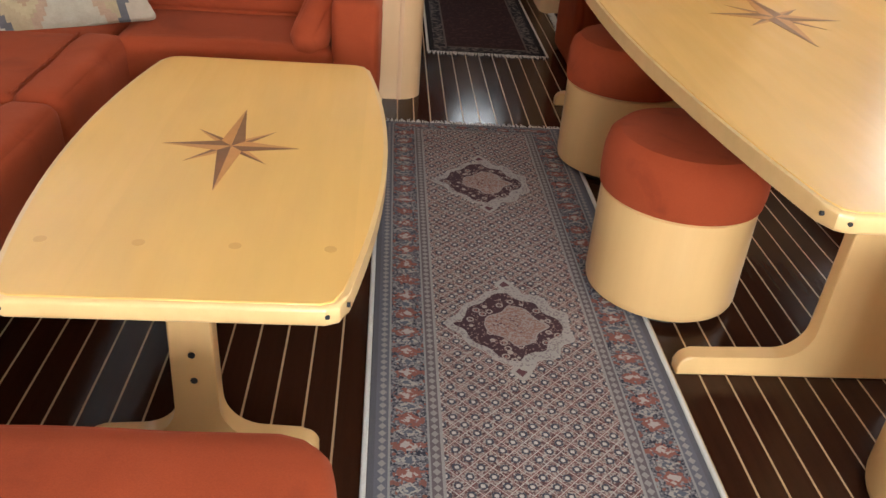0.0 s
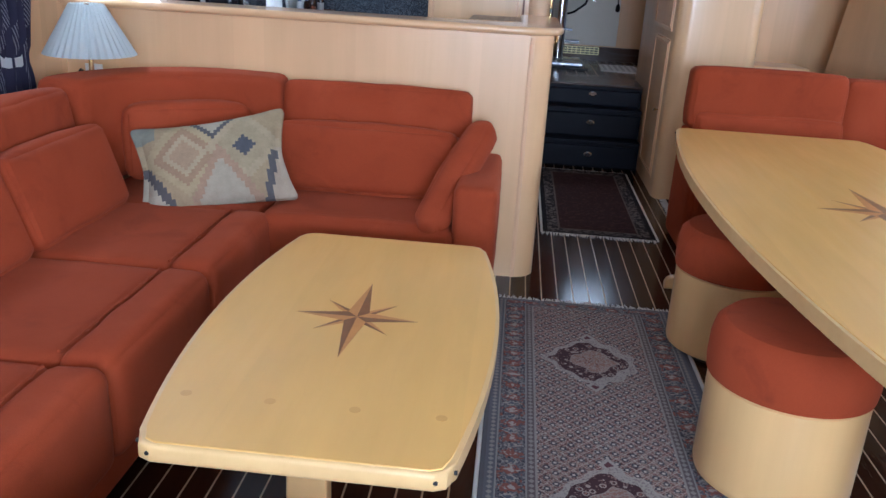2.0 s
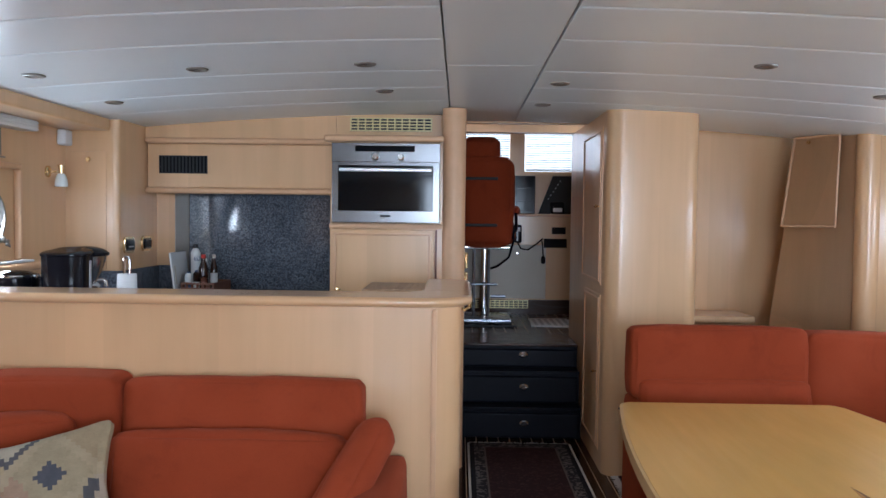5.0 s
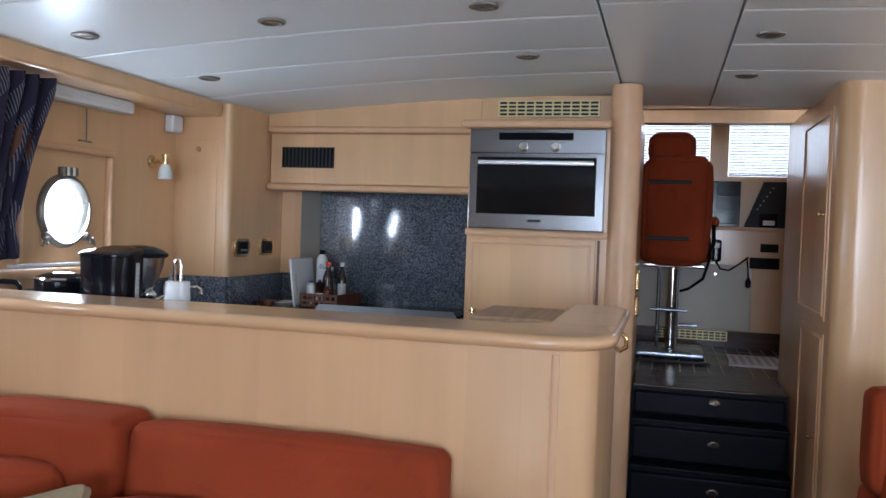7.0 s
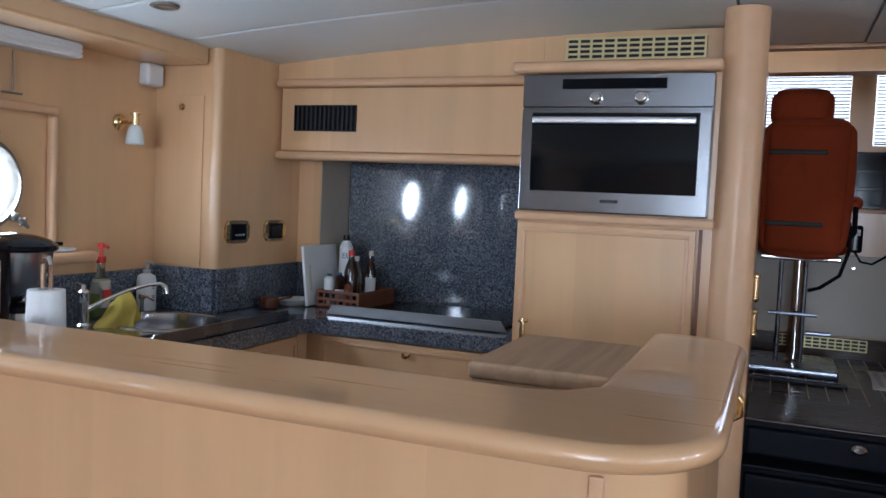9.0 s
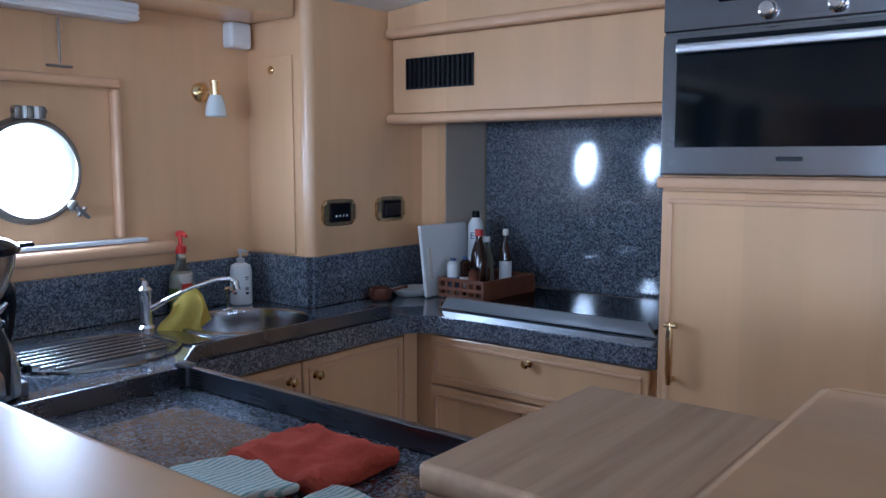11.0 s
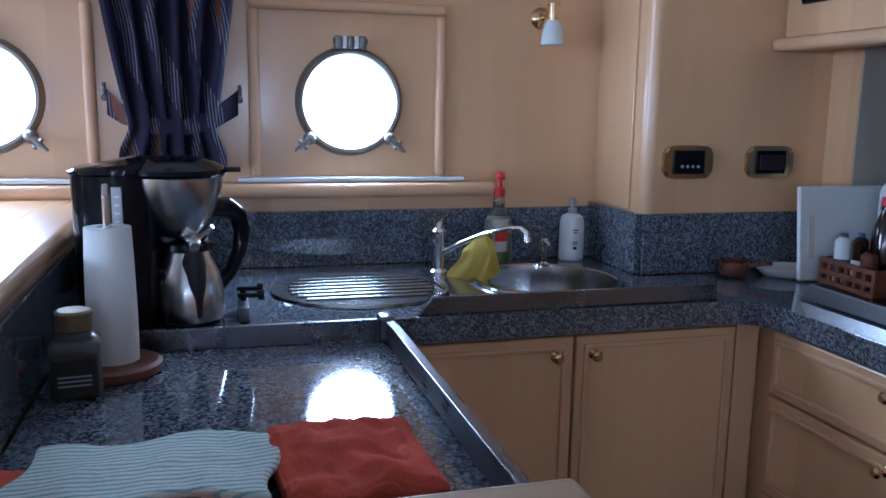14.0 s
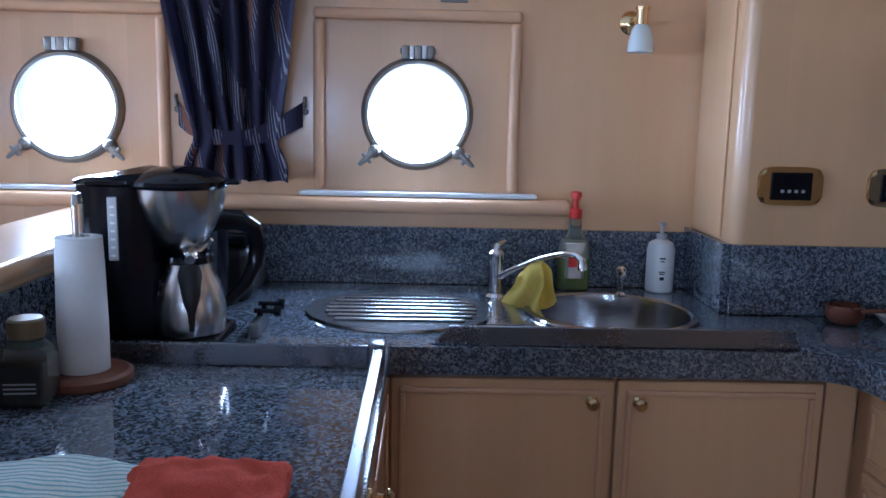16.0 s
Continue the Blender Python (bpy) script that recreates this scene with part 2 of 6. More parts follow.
TOWELBLUE = striped("striped_tea_towel", (0.66, 0.69, 0.64), (0.27, 0.45, 0.46), 0.010, 0, width=0.36)
PLEAT = plain("pleated_shade", (0.72, 0.75, 0.74), 0.8, 0, 80, 0.06, 0.2)


def curtain_cloth():
    m = Mat("navy_curtain", (0.046, 0.042, 0.078), 0.85, 0, 0.25)
    x, y, z = m.xyz()
    # curved pinstripes inside pointed leaves
    leaf = ((y * 13 + (z * 9).sin() * 0.5).fract() - 0.5).abs()
    tall = ((z * 3.4 + (y * 13).floor() * 0.37).fract() - 0.5).abs()
    inside = (leaf * 1.8 + tall * 1.4).less(0.66)
    lines = ((y * 130 + (z * 11).sin() * 2.2 + z * 26) * 1.0).fract().less(0.34)
    m.paint(inside * lines, (0.27, 0.26, 0.30))
    pick = m.white((y * 13).floor() + (z * 3.4 + (y * 13).floor() * 0.37).floor() * 7.0)
    m.paint((leaf * 2.6 + tall * 2.2).less(0.55) * pick.more(0.72), (0.22, 0.10, 0.07))
    m.tone(m.noise(300, 2) * 0.4 + 0.8)
    return m.m


CURTAIN = curtain_cloth()


def persian():
    m = Mat("persian_rug", (0.150, 0.100, 0.092), 0.95, 0, 0.1)
    x, y, z = m.xyz(True)
    w, h = 0.372, 1.405
    ax, ay = x.abs(), y.abs()
    v = m.place(True)
    fine, tiny, dots = m.cells(110, v), m.cells(230, v), m.cells(75, v, "Distance")
    # field: a fine diagonal lattice with a rosette in each cell and sprigs between
    u, t = x / 0.052, y / 0.052
    p, q = ((u + t).fract() - 0.5).abs(), ((u - t).fract() - 0.5).abs()
    m.paint(tiny.more(0.66), (0.25, 0.205, 0.18))
    m.paint(tiny.less(0.30), (0.075, 0.040, 0.040))
    m.paint(p.min(q).less(0.06) * tiny.more(0.3), (0.27, 0.235, 0.21))
    ros = (p * p + q * q).sqrt() + (tiny - 0.5) * 0.06
    m.paint((ros - 0.22).abs().less(0.055), (0.045, 0.046, 0.060))
    m.paint(ros.less(0.12), (0.36, 0.32, 0.285))
    m.paint((p.max(q) * -1.0 + 0.5).less(0.085) * fine.more(0.35), (0.155, 0.062, 0.055))
    m.paint((p.max(q) * -1.0 + 0.5).less(0.03), (0.33, 0.29, 0.26))
    # lobed medallions on a pale ground
    near = None
    for c in (-0.865, 0.0, 0.865):
        dx, dy = x / 0.130, (y - c) / 0.140
        rad = (dx * dx + dy * dy).sqrt()
        dia = dx.abs() + dy.abs()
        lob = rad * 0.55 + dia * 0.45 + ((x * 48).sin() * ((y - c) * 48 + 1.57).sin()) * 0.13
        near = lob if near is None else near.min(lob)
        spike = (x.abs() / 0.030 + ((y - c).abs() - 0.195).abs() / 0.040)
        m.paint(spike.less(1.0), (0.27, 0.24, 0.215))
        m.paint(spike.less(0.5), (0.09, 0.04, 0.045))
    m.paint(near.less(1.34), (0.275, 0.245, 0.22))
    m.paint(near.less(1.30) * tiny.less(0.25), (0.17, 0.14, 0.135))
    m.paint(near.less(1.10), (0.052, 0.027, 0.031))
    wheel = m.cells(34, v, "Distance")
    m.paint(near.less(1.10) * (wheel - 0.30).abs().less(0.07), (0.26, 0.215, 0.19))
    m.paint(near.less(1.10) * wheel.less(0.12), (0.23, 0.10, 0.08))
    m.paint(near.less(1.10) * tiny.more(0.88), (0.19, 0.13, 0.115))
    m.paint(near.less(0.66), (0.24, 0.20, 0.18))
    m.paint(near.less(0.62) * tiny.less(0.5), (0.20, 0.115, 0.095))
    m.paint(near.less(0.34) * dots.less(0.30), (0.09, 0.045, 0.048))
    # borders along the sides, narrower at the ends
    edge = (ax * -1.0 + w).min((ay * -1.0 + h) * 2.2)
    side = ax.more(w - 0.165)
    along = side * y + (side * -1.0 + 1.0) * x
    m.paint(edge.less(0.165), (0.22, 0.20, 0.185))
    m.paint(edge.less(0.158), (0.10, 0.080, 0.082))
    m.paint(edge.less(0.158) * (((along * 44).fract() - 0.5).abs() * 2.0 + ((edge - 0.147) / 0.010).abs()).less(0.9), (0.205, 0.185, 0.172))
    m.paint(edge.less(0.135), (0.20, 0.19, 0.18))
    m.paint(edge.less(0.130), (0.082, 0.076, 0.086))
    m.paint(edge.less(0.130) * tiny.more(0.66), (0.185, 0.170, 0.165))
    m.paint(edge.less(0.130) * tiny.less(0.22), (0.028, 0.028, 0.038))
    m.paint(edge.less(0.130) * fine.less(0.16), (0.15, 0.062, 0.05))
    cell = ((along * 12.0).fract() - 0.5).abs()
    alt = ((along * 12.0 + 0.5).fract() - 0.5).abs()
    band = ((edge - 0.088) / 0.040).abs()
    flower = cell * 3.4 + band * 1.1 + (fine - 0.5) * 0.9
    leaf = alt * 4.8 + band * 1.4 + (fine - 0.5) * 0.8
    m.paint(edge.less(0.130) * flower.less(1.05), (0.175, 0.068, 0.054))
    m.paint(edge.less(0.130) * flower.less(0.42), (0.29, 0.25, 0.22))
    m.paint(edge.less(0.130) * leaf.less(0.9), (0.25, 0.225, 0.20))
    m.paint(edge.less(0.130) * leaf.less(0.5), (0.075, 0.082, 0.10))
    m.paint(edge.less(0.048), (0.20, 0.19, 0.18))
    m.paint(edge.less(0.043), (0.095, 0.092, 0.105))
    m.paint(edge.less(0.043) * (((along * 44).fract() - 0.5).abs() * 2.0 + ((edge - 0.030) / 0.010).abs()).less(0.9), (0.205, 0.185, 0.172))
    m.paint(edge.less(0.014), (0.080, 0.076, 0.082))
    m.tone(m.noise(6, 3) * 0.3 + 0.98)
    m.tone(m.noise(500, 2) * 0.6 + 0.78)
    m.bump(m.noise(420, 2), 0.6, 0.002)
    return m.m


PERSIAN = persian()


def dark_rug():
    m = Mat("dark_rug", (0.040, 0.020, 0.020), 0.95, 0, 0.1)
    x, y, z = m.xyz(True)
    edge = (x.abs() * -1.0 + 0.305).min(y.abs() * -1.0 + 0.755)
    fine = m.cells(70, m.place(True))
    m.paint(fine.more(0.8), (0.065, 0.032, 0.030))
    m.paint(edge.less(0.085), (0.030, 0.028, 0.032))
    m.paint(edge.less(0.085) * fine.more(0.62), (0.15, 0.125, 0.115))
    m.paint(edge.less(0.025), (0.018, 0.016, 0.018))
    m.paint(edge.less(0.095) * edge.more(0.085), (0.13, 0.10, 0.09))
    m.bump(m.noise(420, 2), 0.6, 0.002)
    return m.m


DARKRUG = dark_rug()


def kilim():
    m = Mat("kilim", (0.42, 0.315, 0.19), 0.95, 0, 0.15)
    x, y, z = m.xyz(True)
    s = 0.0125
    qx, qy = (x / s).floor() * s, (y / s).floor() * s
    # stepped diamonds
    for cx, cy, rings in ((-0.10, 0.02, ((0.168, (0.48, 0.375, 0.22)), (0.128, (0.40, 0.265, 0.165)), (0.088, (0.49, 0.385, 0.245)), (0.060, (0.43, 0.30, 0.19)))),
                          (0.125, 0.03, ((0.150, (0.47, 0.37, 0.235)), (0.112, (0.42, 0.335, 0.21)), (0.044, (0.105, 0.105, 0.12))))):
        d = (qx - cx).abs() + (qy - cy).abs()
        for r, col in rings:
            m.paint(d.less(r), col)
    # rose triangle at the lower edge
    tri = (qx - 0.03).abs() - (qy * -0.6 + 0.03)
    m.paint(tri.less(0.0) * qy.less(0.05), (0.43, 0.285, 0.19))
    m.paint(tri.less(-0.035) * qy.less(0.05), (0.46, 0.395, 0.295))
    # dark stepped bands: a chevron at the top and one across each lower corner
    top = (qy - 0.080) - (qx - 0.012).abs()
    m.paint(top.more(0.0), (0.49, 0.42, 0.31))
    m.paint(top.abs().less(0.016) * qy.more(0.07), (0.125, 0.118, 0.120))
    low = qx + 0.26 + qy * 0.56
    m.paint(low.less(0.0) * qy.less(0.0), (0.49, 0.43, 0.33))
    m.paint(low.abs().less(0.018) * qy.less(0.01), (0.125, 0.118, 0.120))
    end = qx - 0.232 - qy * 0.23
    m.paint(end.more(0.0) * qy.less(0.02), (0.48, 0.38, 0.28))
    m.paint(end.abs().less(0.014) * qy.less(0.01), (0.125, 0.118, 0.120))
    m.paint((qx * -1.0 - qy).more(-0.02) * (qx + 0.20).less(0.0) * (qy - 0.10).more(0.0), (0.27, 0.27, 0.22))
    m.tone(m.noise(30, 3, 0.6) * 0.35 + 0.60)
    m.tone(m.noise(1, 2, 0.6, m.place(True, (120, 900, 120))) * 0.35 + 0.82)
    m.bump(m.noise(1, 2, 0.6, m.place(True, (120, 900, 120))), 0.6, 0.0015)
    return m.m


KILIM = kilim()


def glow(name, colour, strength):
    m = bpy.data.materials.new(name)
    m.use_nodes = True
    nt = m.node_tree
    e = nt.nodes.new("ShaderNodeEmission")
    e.inputs[0].default_value, e.inputs[1].default_value = (*colour, 1), strength
    nt.links.new(e.outputs[0], nt.nodes["Material Output"].inputs[0])
    return m


DAYLIGHT = glow("daylight_haze", (0.92, 0.97, 1.0), 6.0)
DAYLIGHT_BOW = glow("daylight_bow", (0.92, 0.97, 1.0), 2.3)


def clear_glass(name, tint=(1, 1, 1)):
    m = Mat(name, tint, 0.02)
    m.set("Transmission Weight", 1.0), m.set("IOR", 1.45)
    return m.m


GLASS = clear_glass("clear_glass")
BLIND = plain("aluminium_slat", (0.42, 0.43, 0.44), 0.45, 0, 30, 0.05)

# ---------- mesh helpers ----------


def box(bm, x0, x1, y0, y1, z0, z1, r=0.0, seg=2):
    ret = bmesh.ops.create_cube(bm, size=1, matrix=Matrix.Translation(((x0 + x1) / 2, (y0 + y1) / 2, (z0 + z1) / 2)) @ Matrix.Diagonal((abs(x1 - x0), abs(y1 - y0), abs(z1 - z0), 1)))
    if r:
        es = list({e for v in ret["verts"] for e in v.link_edges})
        bmesh.ops.bevel(bm, geom=es, offset=r, segments=seg, affect="EDGES", profile=0.5)
    return bm


def cyl(bm, p0, p1, r0, r1=None, seg=24):
    p0, p1 = Vector(p0), Vector(p1)
    d = p1 - p0
    bmesh.ops.create_cone(bm, cap_ends=True, segments=seg, radius1=r0, radius2=r0 if r1 is None else r1, depth=d.length,
                          matrix=Matrix.Translation((p0 + p1) / 2) @ d.to_track_quat("Z", "Y").to_matrix().to_4x4())
    return bm


def ball(bm, c, r, sx=1, sy=1, sz=1, seg=16):
    bmesh.ops.create_uvsphere(bm, u_segments=seg, v_segments=max(6, seg // 2), radius=r, matrix=Matrix.Translation(c) @ Matrix.Diagonal((sx, sy, sz, 1)))
    return bm


def lathe(bm, prof, c=(0, 0, 0), seg=32, m=None):
    """Turn a profile of (radius, height) about the upright axis at c."""
    rings = []
    for r, z in prof:
        ring = []
        for k in range(seg):
            a = 2 * math.pi * k / seg
            p = Vector((r * math.cos(a), r * math.sin(a), z))
            ring.append(bm.verts.new((m @ p if m else p) + Vector(c)))
        rings.append(ring)
    for a, b in zip(rings, rings[1:]):
        for k in range(seg):
            bm.faces.new((a[k], a[(k + 1) % seg], b[(k + 1) % seg], b[k]))
    bm.faces.new(rings[0][::-1]), bm.faces.new(rings[-1])
    return bm


def prism(bm, pts, z0, z1, r=0.0, m=None, seg=3):
    """Extrude an outline in the xy plane from z0 to z1; r rounds the rims."""
    low = [bm.verts.new((x, y, z0)) for x, y in pts]
    top = [bm.verts.new((x, y, z1)) for x, y in pts]
    n = len(pts)
    bm.faces.new(low[::-1])
    bm.faces.new(top)
    for k in range(n):
        bm.faces.new((low[k], low[(k + 1) % n], top[(k + 1) % n], top[k]))
    vs = low + top
    if r:
        es = [e for ring in (low, top) for e in {e for v in ring for e in v.link_edges if e.other_vert(v) in ring}]
        got = bmesh.ops.bevel(bm, geom=list(set(es)), offset=r, segments=seg, affect="EDGES", profile=0.5)
        vs = list({v for v in vs if v.is_valid} | set(got["verts"]))
    if m:
        bmesh.ops.transform(bm, matrix=m, verts=vs)
    return bm


def nosed(bm, pts, z0, z1, r, n=6):
    """A slab whose rim is rounded over, like a bullnosed worktop; pts run anticlockwise."""
    ps = [Vector(p) for p in pts]
    inw = []
    for k, p in enumerate(ps):
        a, b = (p - ps[k - 1]).normalized(), (ps[(k + 1) % len(ps)] - p).normalized()
        na, nb = Vector((-a.y, a.x)), Vector((-b.y, b.x))
        m = (na + nb).normalized()
        inw.append(m / max(0.5, m.dot(na)))
    prof = [(r * (1 - math.sin(t)), z0 + r * (1 - math.cos(t))) for t in [math.pi / 2 * k / n for k in range(n + 1)]]
    prof += [(r * (1 - math.cos(t)), z1 - r * (1 - math.sin(t))) for t in [math.pi / 2 * k / n for k in range(n + 1)]]
    rows = [[bm.verts.new((p.x + d.x * o, p.y + d.y * o, z)) for p, d in zip(ps, inw)] for o, z in prof]
    c = len(ps)
    for a, b in zip(rows, rows[1:]):
        for k in range(c):
            bm.faces.new((a[k], a[(k + 1) % c], b[(k + 1) % c], b[k]))
    bm.faces.new(rows[0][::-1]), bm.faces.new(rows[-1])
    return bm


def tube(bm, pts, r, seg=10):
    """A round bar along a line of points."""
    pts = [Vector(p) for p in pts]
    rings, side = [], None
    for k, p in enumerate(pts):
        d = (pts[min(k + 1, len(pts) - 1)] - pts[max(k - 1, 0)]).normalized()
        if side is None:
            side = d.orthogonal().normalized()
        side = (side - d * side.dot(d)).normalized()
        up = d.cross(side)
        rr = r[k] if isinstance(r, (list, tuple)) else r
        rings.append([bm.verts.new(p + rr * (math.cos(a) * side + math.sin(a) * up)) for a in [2 * math.pi * j / seg for j in range(seg)]])
    for a, b in zip(rings, rings[1:]):
        for k in range(seg):
            bm.faces.new((a[k], a[(k + 1) % seg], b[(k + 1) % seg], b[k]))
    bm.faces.new(rings[0][::-1]), bm.faces.new(rings[-1])
    return bm


def arc(c, r, a0, a1, n=8):
    return [(c[0] + r * math.cos(radians(a0 + (a1 - a0) * k / n)), c[1] + r * math.sin(radians(a0 + (a1 - a0) * k / n))) for k in range(n + 1)]


def cushion(sx, sy, sz, r=0.05, puff=0.02, cuts=9, wrinkle=0.004, seed=0.0, sag=0.0):
    """A stuffed block, centred, with soft rims and swollen faces."""
    bm = bmesh.new()
    bmesh.ops.create_cube(bm, size=2)
    bmesh.ops.subdivide_edges(bm, edges=bm.edges[:], cuts=cuts, use_grid_fill=True)
    half = Vector((sx / 2, sy / 2, sz / 2))
    r = min(r, *half)
    for v in bm.verts:
        u = v.co.copy()
        p = Vector([math.copysign(1 - (1 - abs(u[k])) ** 1.6, u[k]) * half[k] for k in range(3)])
        inner = Vector([max(-(half[k] - r), min(half[k] - r, p[k])) for k in range(3)])
        d = p - inner
        q = inner + (d.normalized() * r if d.length > 1e-6 else d)
        face = max(range(3), key=lambda k: abs(u[k]))
        o = [k for k in range(3) if k != face]
        q[face] += math.copysign(puff * (1 - u[o[0]] ** 2) * (1 - u[o[1]] ** 2), u[face])
        n = noise.noise(q * 7 + Vector((seed, seed * 1.7, 0))) + 0.5 * noise.noise(q * 19 + Vector((seed, 0, 3)))
        q += q.normalized() * n * wrinkle
        q[2] -= sag * (1 - u[0] ** 2) * (1 - u[1] ** 2) * (1 if u[2] > 0 else 0)
        v.co = q
    return bm


def mesh_object(name, bm, material):
    """Smooth shading, with crisp borders at corners and round large flat faces."""
    me = bpy.data.meshes.new(name)
    bmesh.ops.recalc_face_normals(bm, faces=bm.faces[:])
    area = {f: f.calc_area() for f in bm.faces}
    for f in bm.faces:
        f.smooth = True
    for e in bm.edges:
        if len(e.link_faces) == 2:
            p, q = (area[f] for f in e.link_faces)
            turn = e.calc_face_angle(0.0)
            e.smooth = not (turn > 0.61 or (turn > 0.12 and max(p, q) > 8 * min(p, q)))
    bm.to_mesh(me)
    bm.free()
    me.materials.append(material)
    return new(name, me)


def part(name, bm, material, parent, label="", at=None):
    ob = mesh_object(name, bm, material)
    ob.parent = parent
    if at is not None:
        ob.matrix_local = at
    return tagged(ob, label) if label else ob


def thing(name, label, category, at=None, group="", kind=""):
    ob = new(name)
    ob.empty_display_size = 0.1
    if at is not None:
        ob.matrix_basis = at
    return tagged(ob, label, category, group, kind)


def solo(name, bm, material, label, category, at=None, group="", kind=""):
    ob = mesh_object(name, bm, material)
    if at is not None:
        ob.matrix_basis = at
    return tagged(ob, label, category, group, kind)


def structure(name, bm, material, label):
    return solo(name, bm, material, label, name.split("_")[0], kind="structure")


B = bmesh.new

# ---------- the shell ----------
structure("subfloor", box(B(), -2.1, 3.3, -1.3, 7.05, -0.10, -0.012), HULL, "dark underfloor below the planks")


def hole_plate(bm, x0, x1, cy, cz, hy, hz, r, n=48):
    """An upright plate across x with a round hole through it."""
    rows = {}
    for x in (x0, x1):
        rim, out = [], []
        for k in range(n):
            a = 2 * math.pi * (k + 0.5) / n
            c, s = math.cos(a), math.sin(a)
            rim.append(bm.verts.new((x, cy + r * c, cz + r * s)))
            f = 1 / max(abs(c) / hy, abs(s) / hz)
            oy, oz = f * c, f * s
            if abs(abs(oy) - hy) < 0.028 and abs(abs(oz) - hz) < 0.028:
                oy, oz = math.copysign(hy, oy), math.copysign(hz, oz)
            out.append(bm.verts.new((x, cy + oy, cz + oz)))
        rows[x] = rim, out
        for k in range(n):
            bm.faces.new((rim[k], rim[(k + 1) % n], out[(k + 1) % n], out[k]))
    for k in range(n):
        j = (k + 1) % n
        bm.faces.new((rows[x0][0][k], rows[x0][0][j], rows[x1][0][j], rows[x1][0][k]))
    return bm


ZP = 1.373
for side, xi, xo in (("port", -1.95, -2.01), ("starboard", 3.15, 3.21)):
    words = "maple veneer cabin wall with round porthole openings"
    structure("wall_%s_lower" % side, box(B(), xi, xo, -1.3, 7.6, -0.1, 1.17), VENEER, words)
    structure("wall_%s_upper" % side, box(B(), xi, xo, -1.3, 7.6, 1.63, 2.15), VENEER, words)
    edges = [-1.3] + [v for yy in sorted(PORTS) for v in (yy - 0.255, yy + 0.255)] + [7.6]
    for a, b in zip(edges[::2], edges[1::2]):
        structure("wall_%s_pier" % side, box(B(), xi, xo, a, b, 1.17, 1.63), VENEER, words)
    for yy in PORTS:
        inn = xi + (-0.012 if side == "port" else 0.012)
        bm = hole_plate(B(), inn, xo, yy, ZP, 0.255, 0.203, 0.138)
        box(bm, inn, xo, yy - 0.255, yy + 0.255, ZP + 0.203, 1.63)
        structure("wall_%s_bay" % side, bm, VENEER, words)

# unseen aft wall behind the walker; its wide opening is assumed, for the fill lamp
bm = B()
box(bm, -1.95, -0.34, -1.3, -1.15, -0.1, 2.1)
box(bm, 1.96, 3.15, -1.3, -1.15, -0.1, 2.1)
box(bm, -0.34, 1.96, -1.3, -1.15, -0.1, 0.92)
box(bm, -0.34, 1.96, -1.3, -1.15, 1.96, 2.1)
structure("wall_aft", bm, VENEER, "maple veneer aft wall with a wide window opening")

# ceiling: cambered side panels with a flat middle strip, split by narrow seams
bm = B()


def ceiling_z(x):
    d = max(0.0, abs(x - 0.325) - 0.195)
    return 2.005 - 0.0115 * d - 0.0225 * d * d


joints = [-1.3, -0.62, -0.19, 0.24, 0.67, 1.10, 1.53, 1.96, 2.39, 2.82, 3.25, 3.68, 4.11, 4.54, 5.13, 5.56, 6.0, 6.9]
for a, b in zip(joints, joints[1:]):
    for lo, hi, n in ((-1.95, 0.125, 8), (0.525, 3.15, 9)):
        xs = [lo + (hi - lo) * k / n for k in range(n + 1)]
        roll = [(a + 0.003, 0.010), (a + 0.0045, 0.003), (a + 0.008, 0.0006), (a + 0.02, 0.0), (b - 0.02, 0.0), (b - 0.008, 0.0006), (b - 0.0045, 0.003), (b - 0.003, 0.010)]
        rows = [[bm.verts.new((x, y, 2.06)) for x in xs] for y in (a + 0.003,)]
        rows += [[bm.verts.new((x, y, ceiling_z(x) + up)) for x in xs] for y, up in roll]
        rows += [[bm.verts.new((x, y, 2.06)) for x in xs] for y in (b - 0.003,)]
        for r0, r1 in zip(rows, rows[1:]):
            for k in range(n):
                bm.faces.new((r0[k], r0[k + 1], r1[k + 1], r1[k]))
        for k in (0, n):
            bm.faces.new([r[k] for r in rows])
for a, b in ((-1.3, 0.67), (0.67, 2.82), (2.82, 5.03), (5.03, 6.9)):
    box(bm, 0.131, 0.519, a + 0.003, b - 0.003, 2.008, 2.05, 0.003, 1)
structure("ceiling", bm, CEIL, "pale grey-white cambered ceiling panels with narrow seams")
structure("ceiling_backing", box(B(), -2.1, 3.3, -1.3, 7.0, 2.056, 2.10), GREYSEAM, "grey backing in the ceiling seams")

# port beam under the ceiling, and its twin to starboard
bm = box(B(), -1.95, -1.70, -1.15, 6.14, 1.846, 1.975, 0.012)
structure("trim_beam_port", bm, VENEER, "maple box beam along the ceiling")
bm = box(B(), 2.90, 3.15, -1.15, 6.3, 1.846, 1.975, 0.012)
structure("trim_beam_starboard", bm, VENEER, "maple box beam along the ceiling")

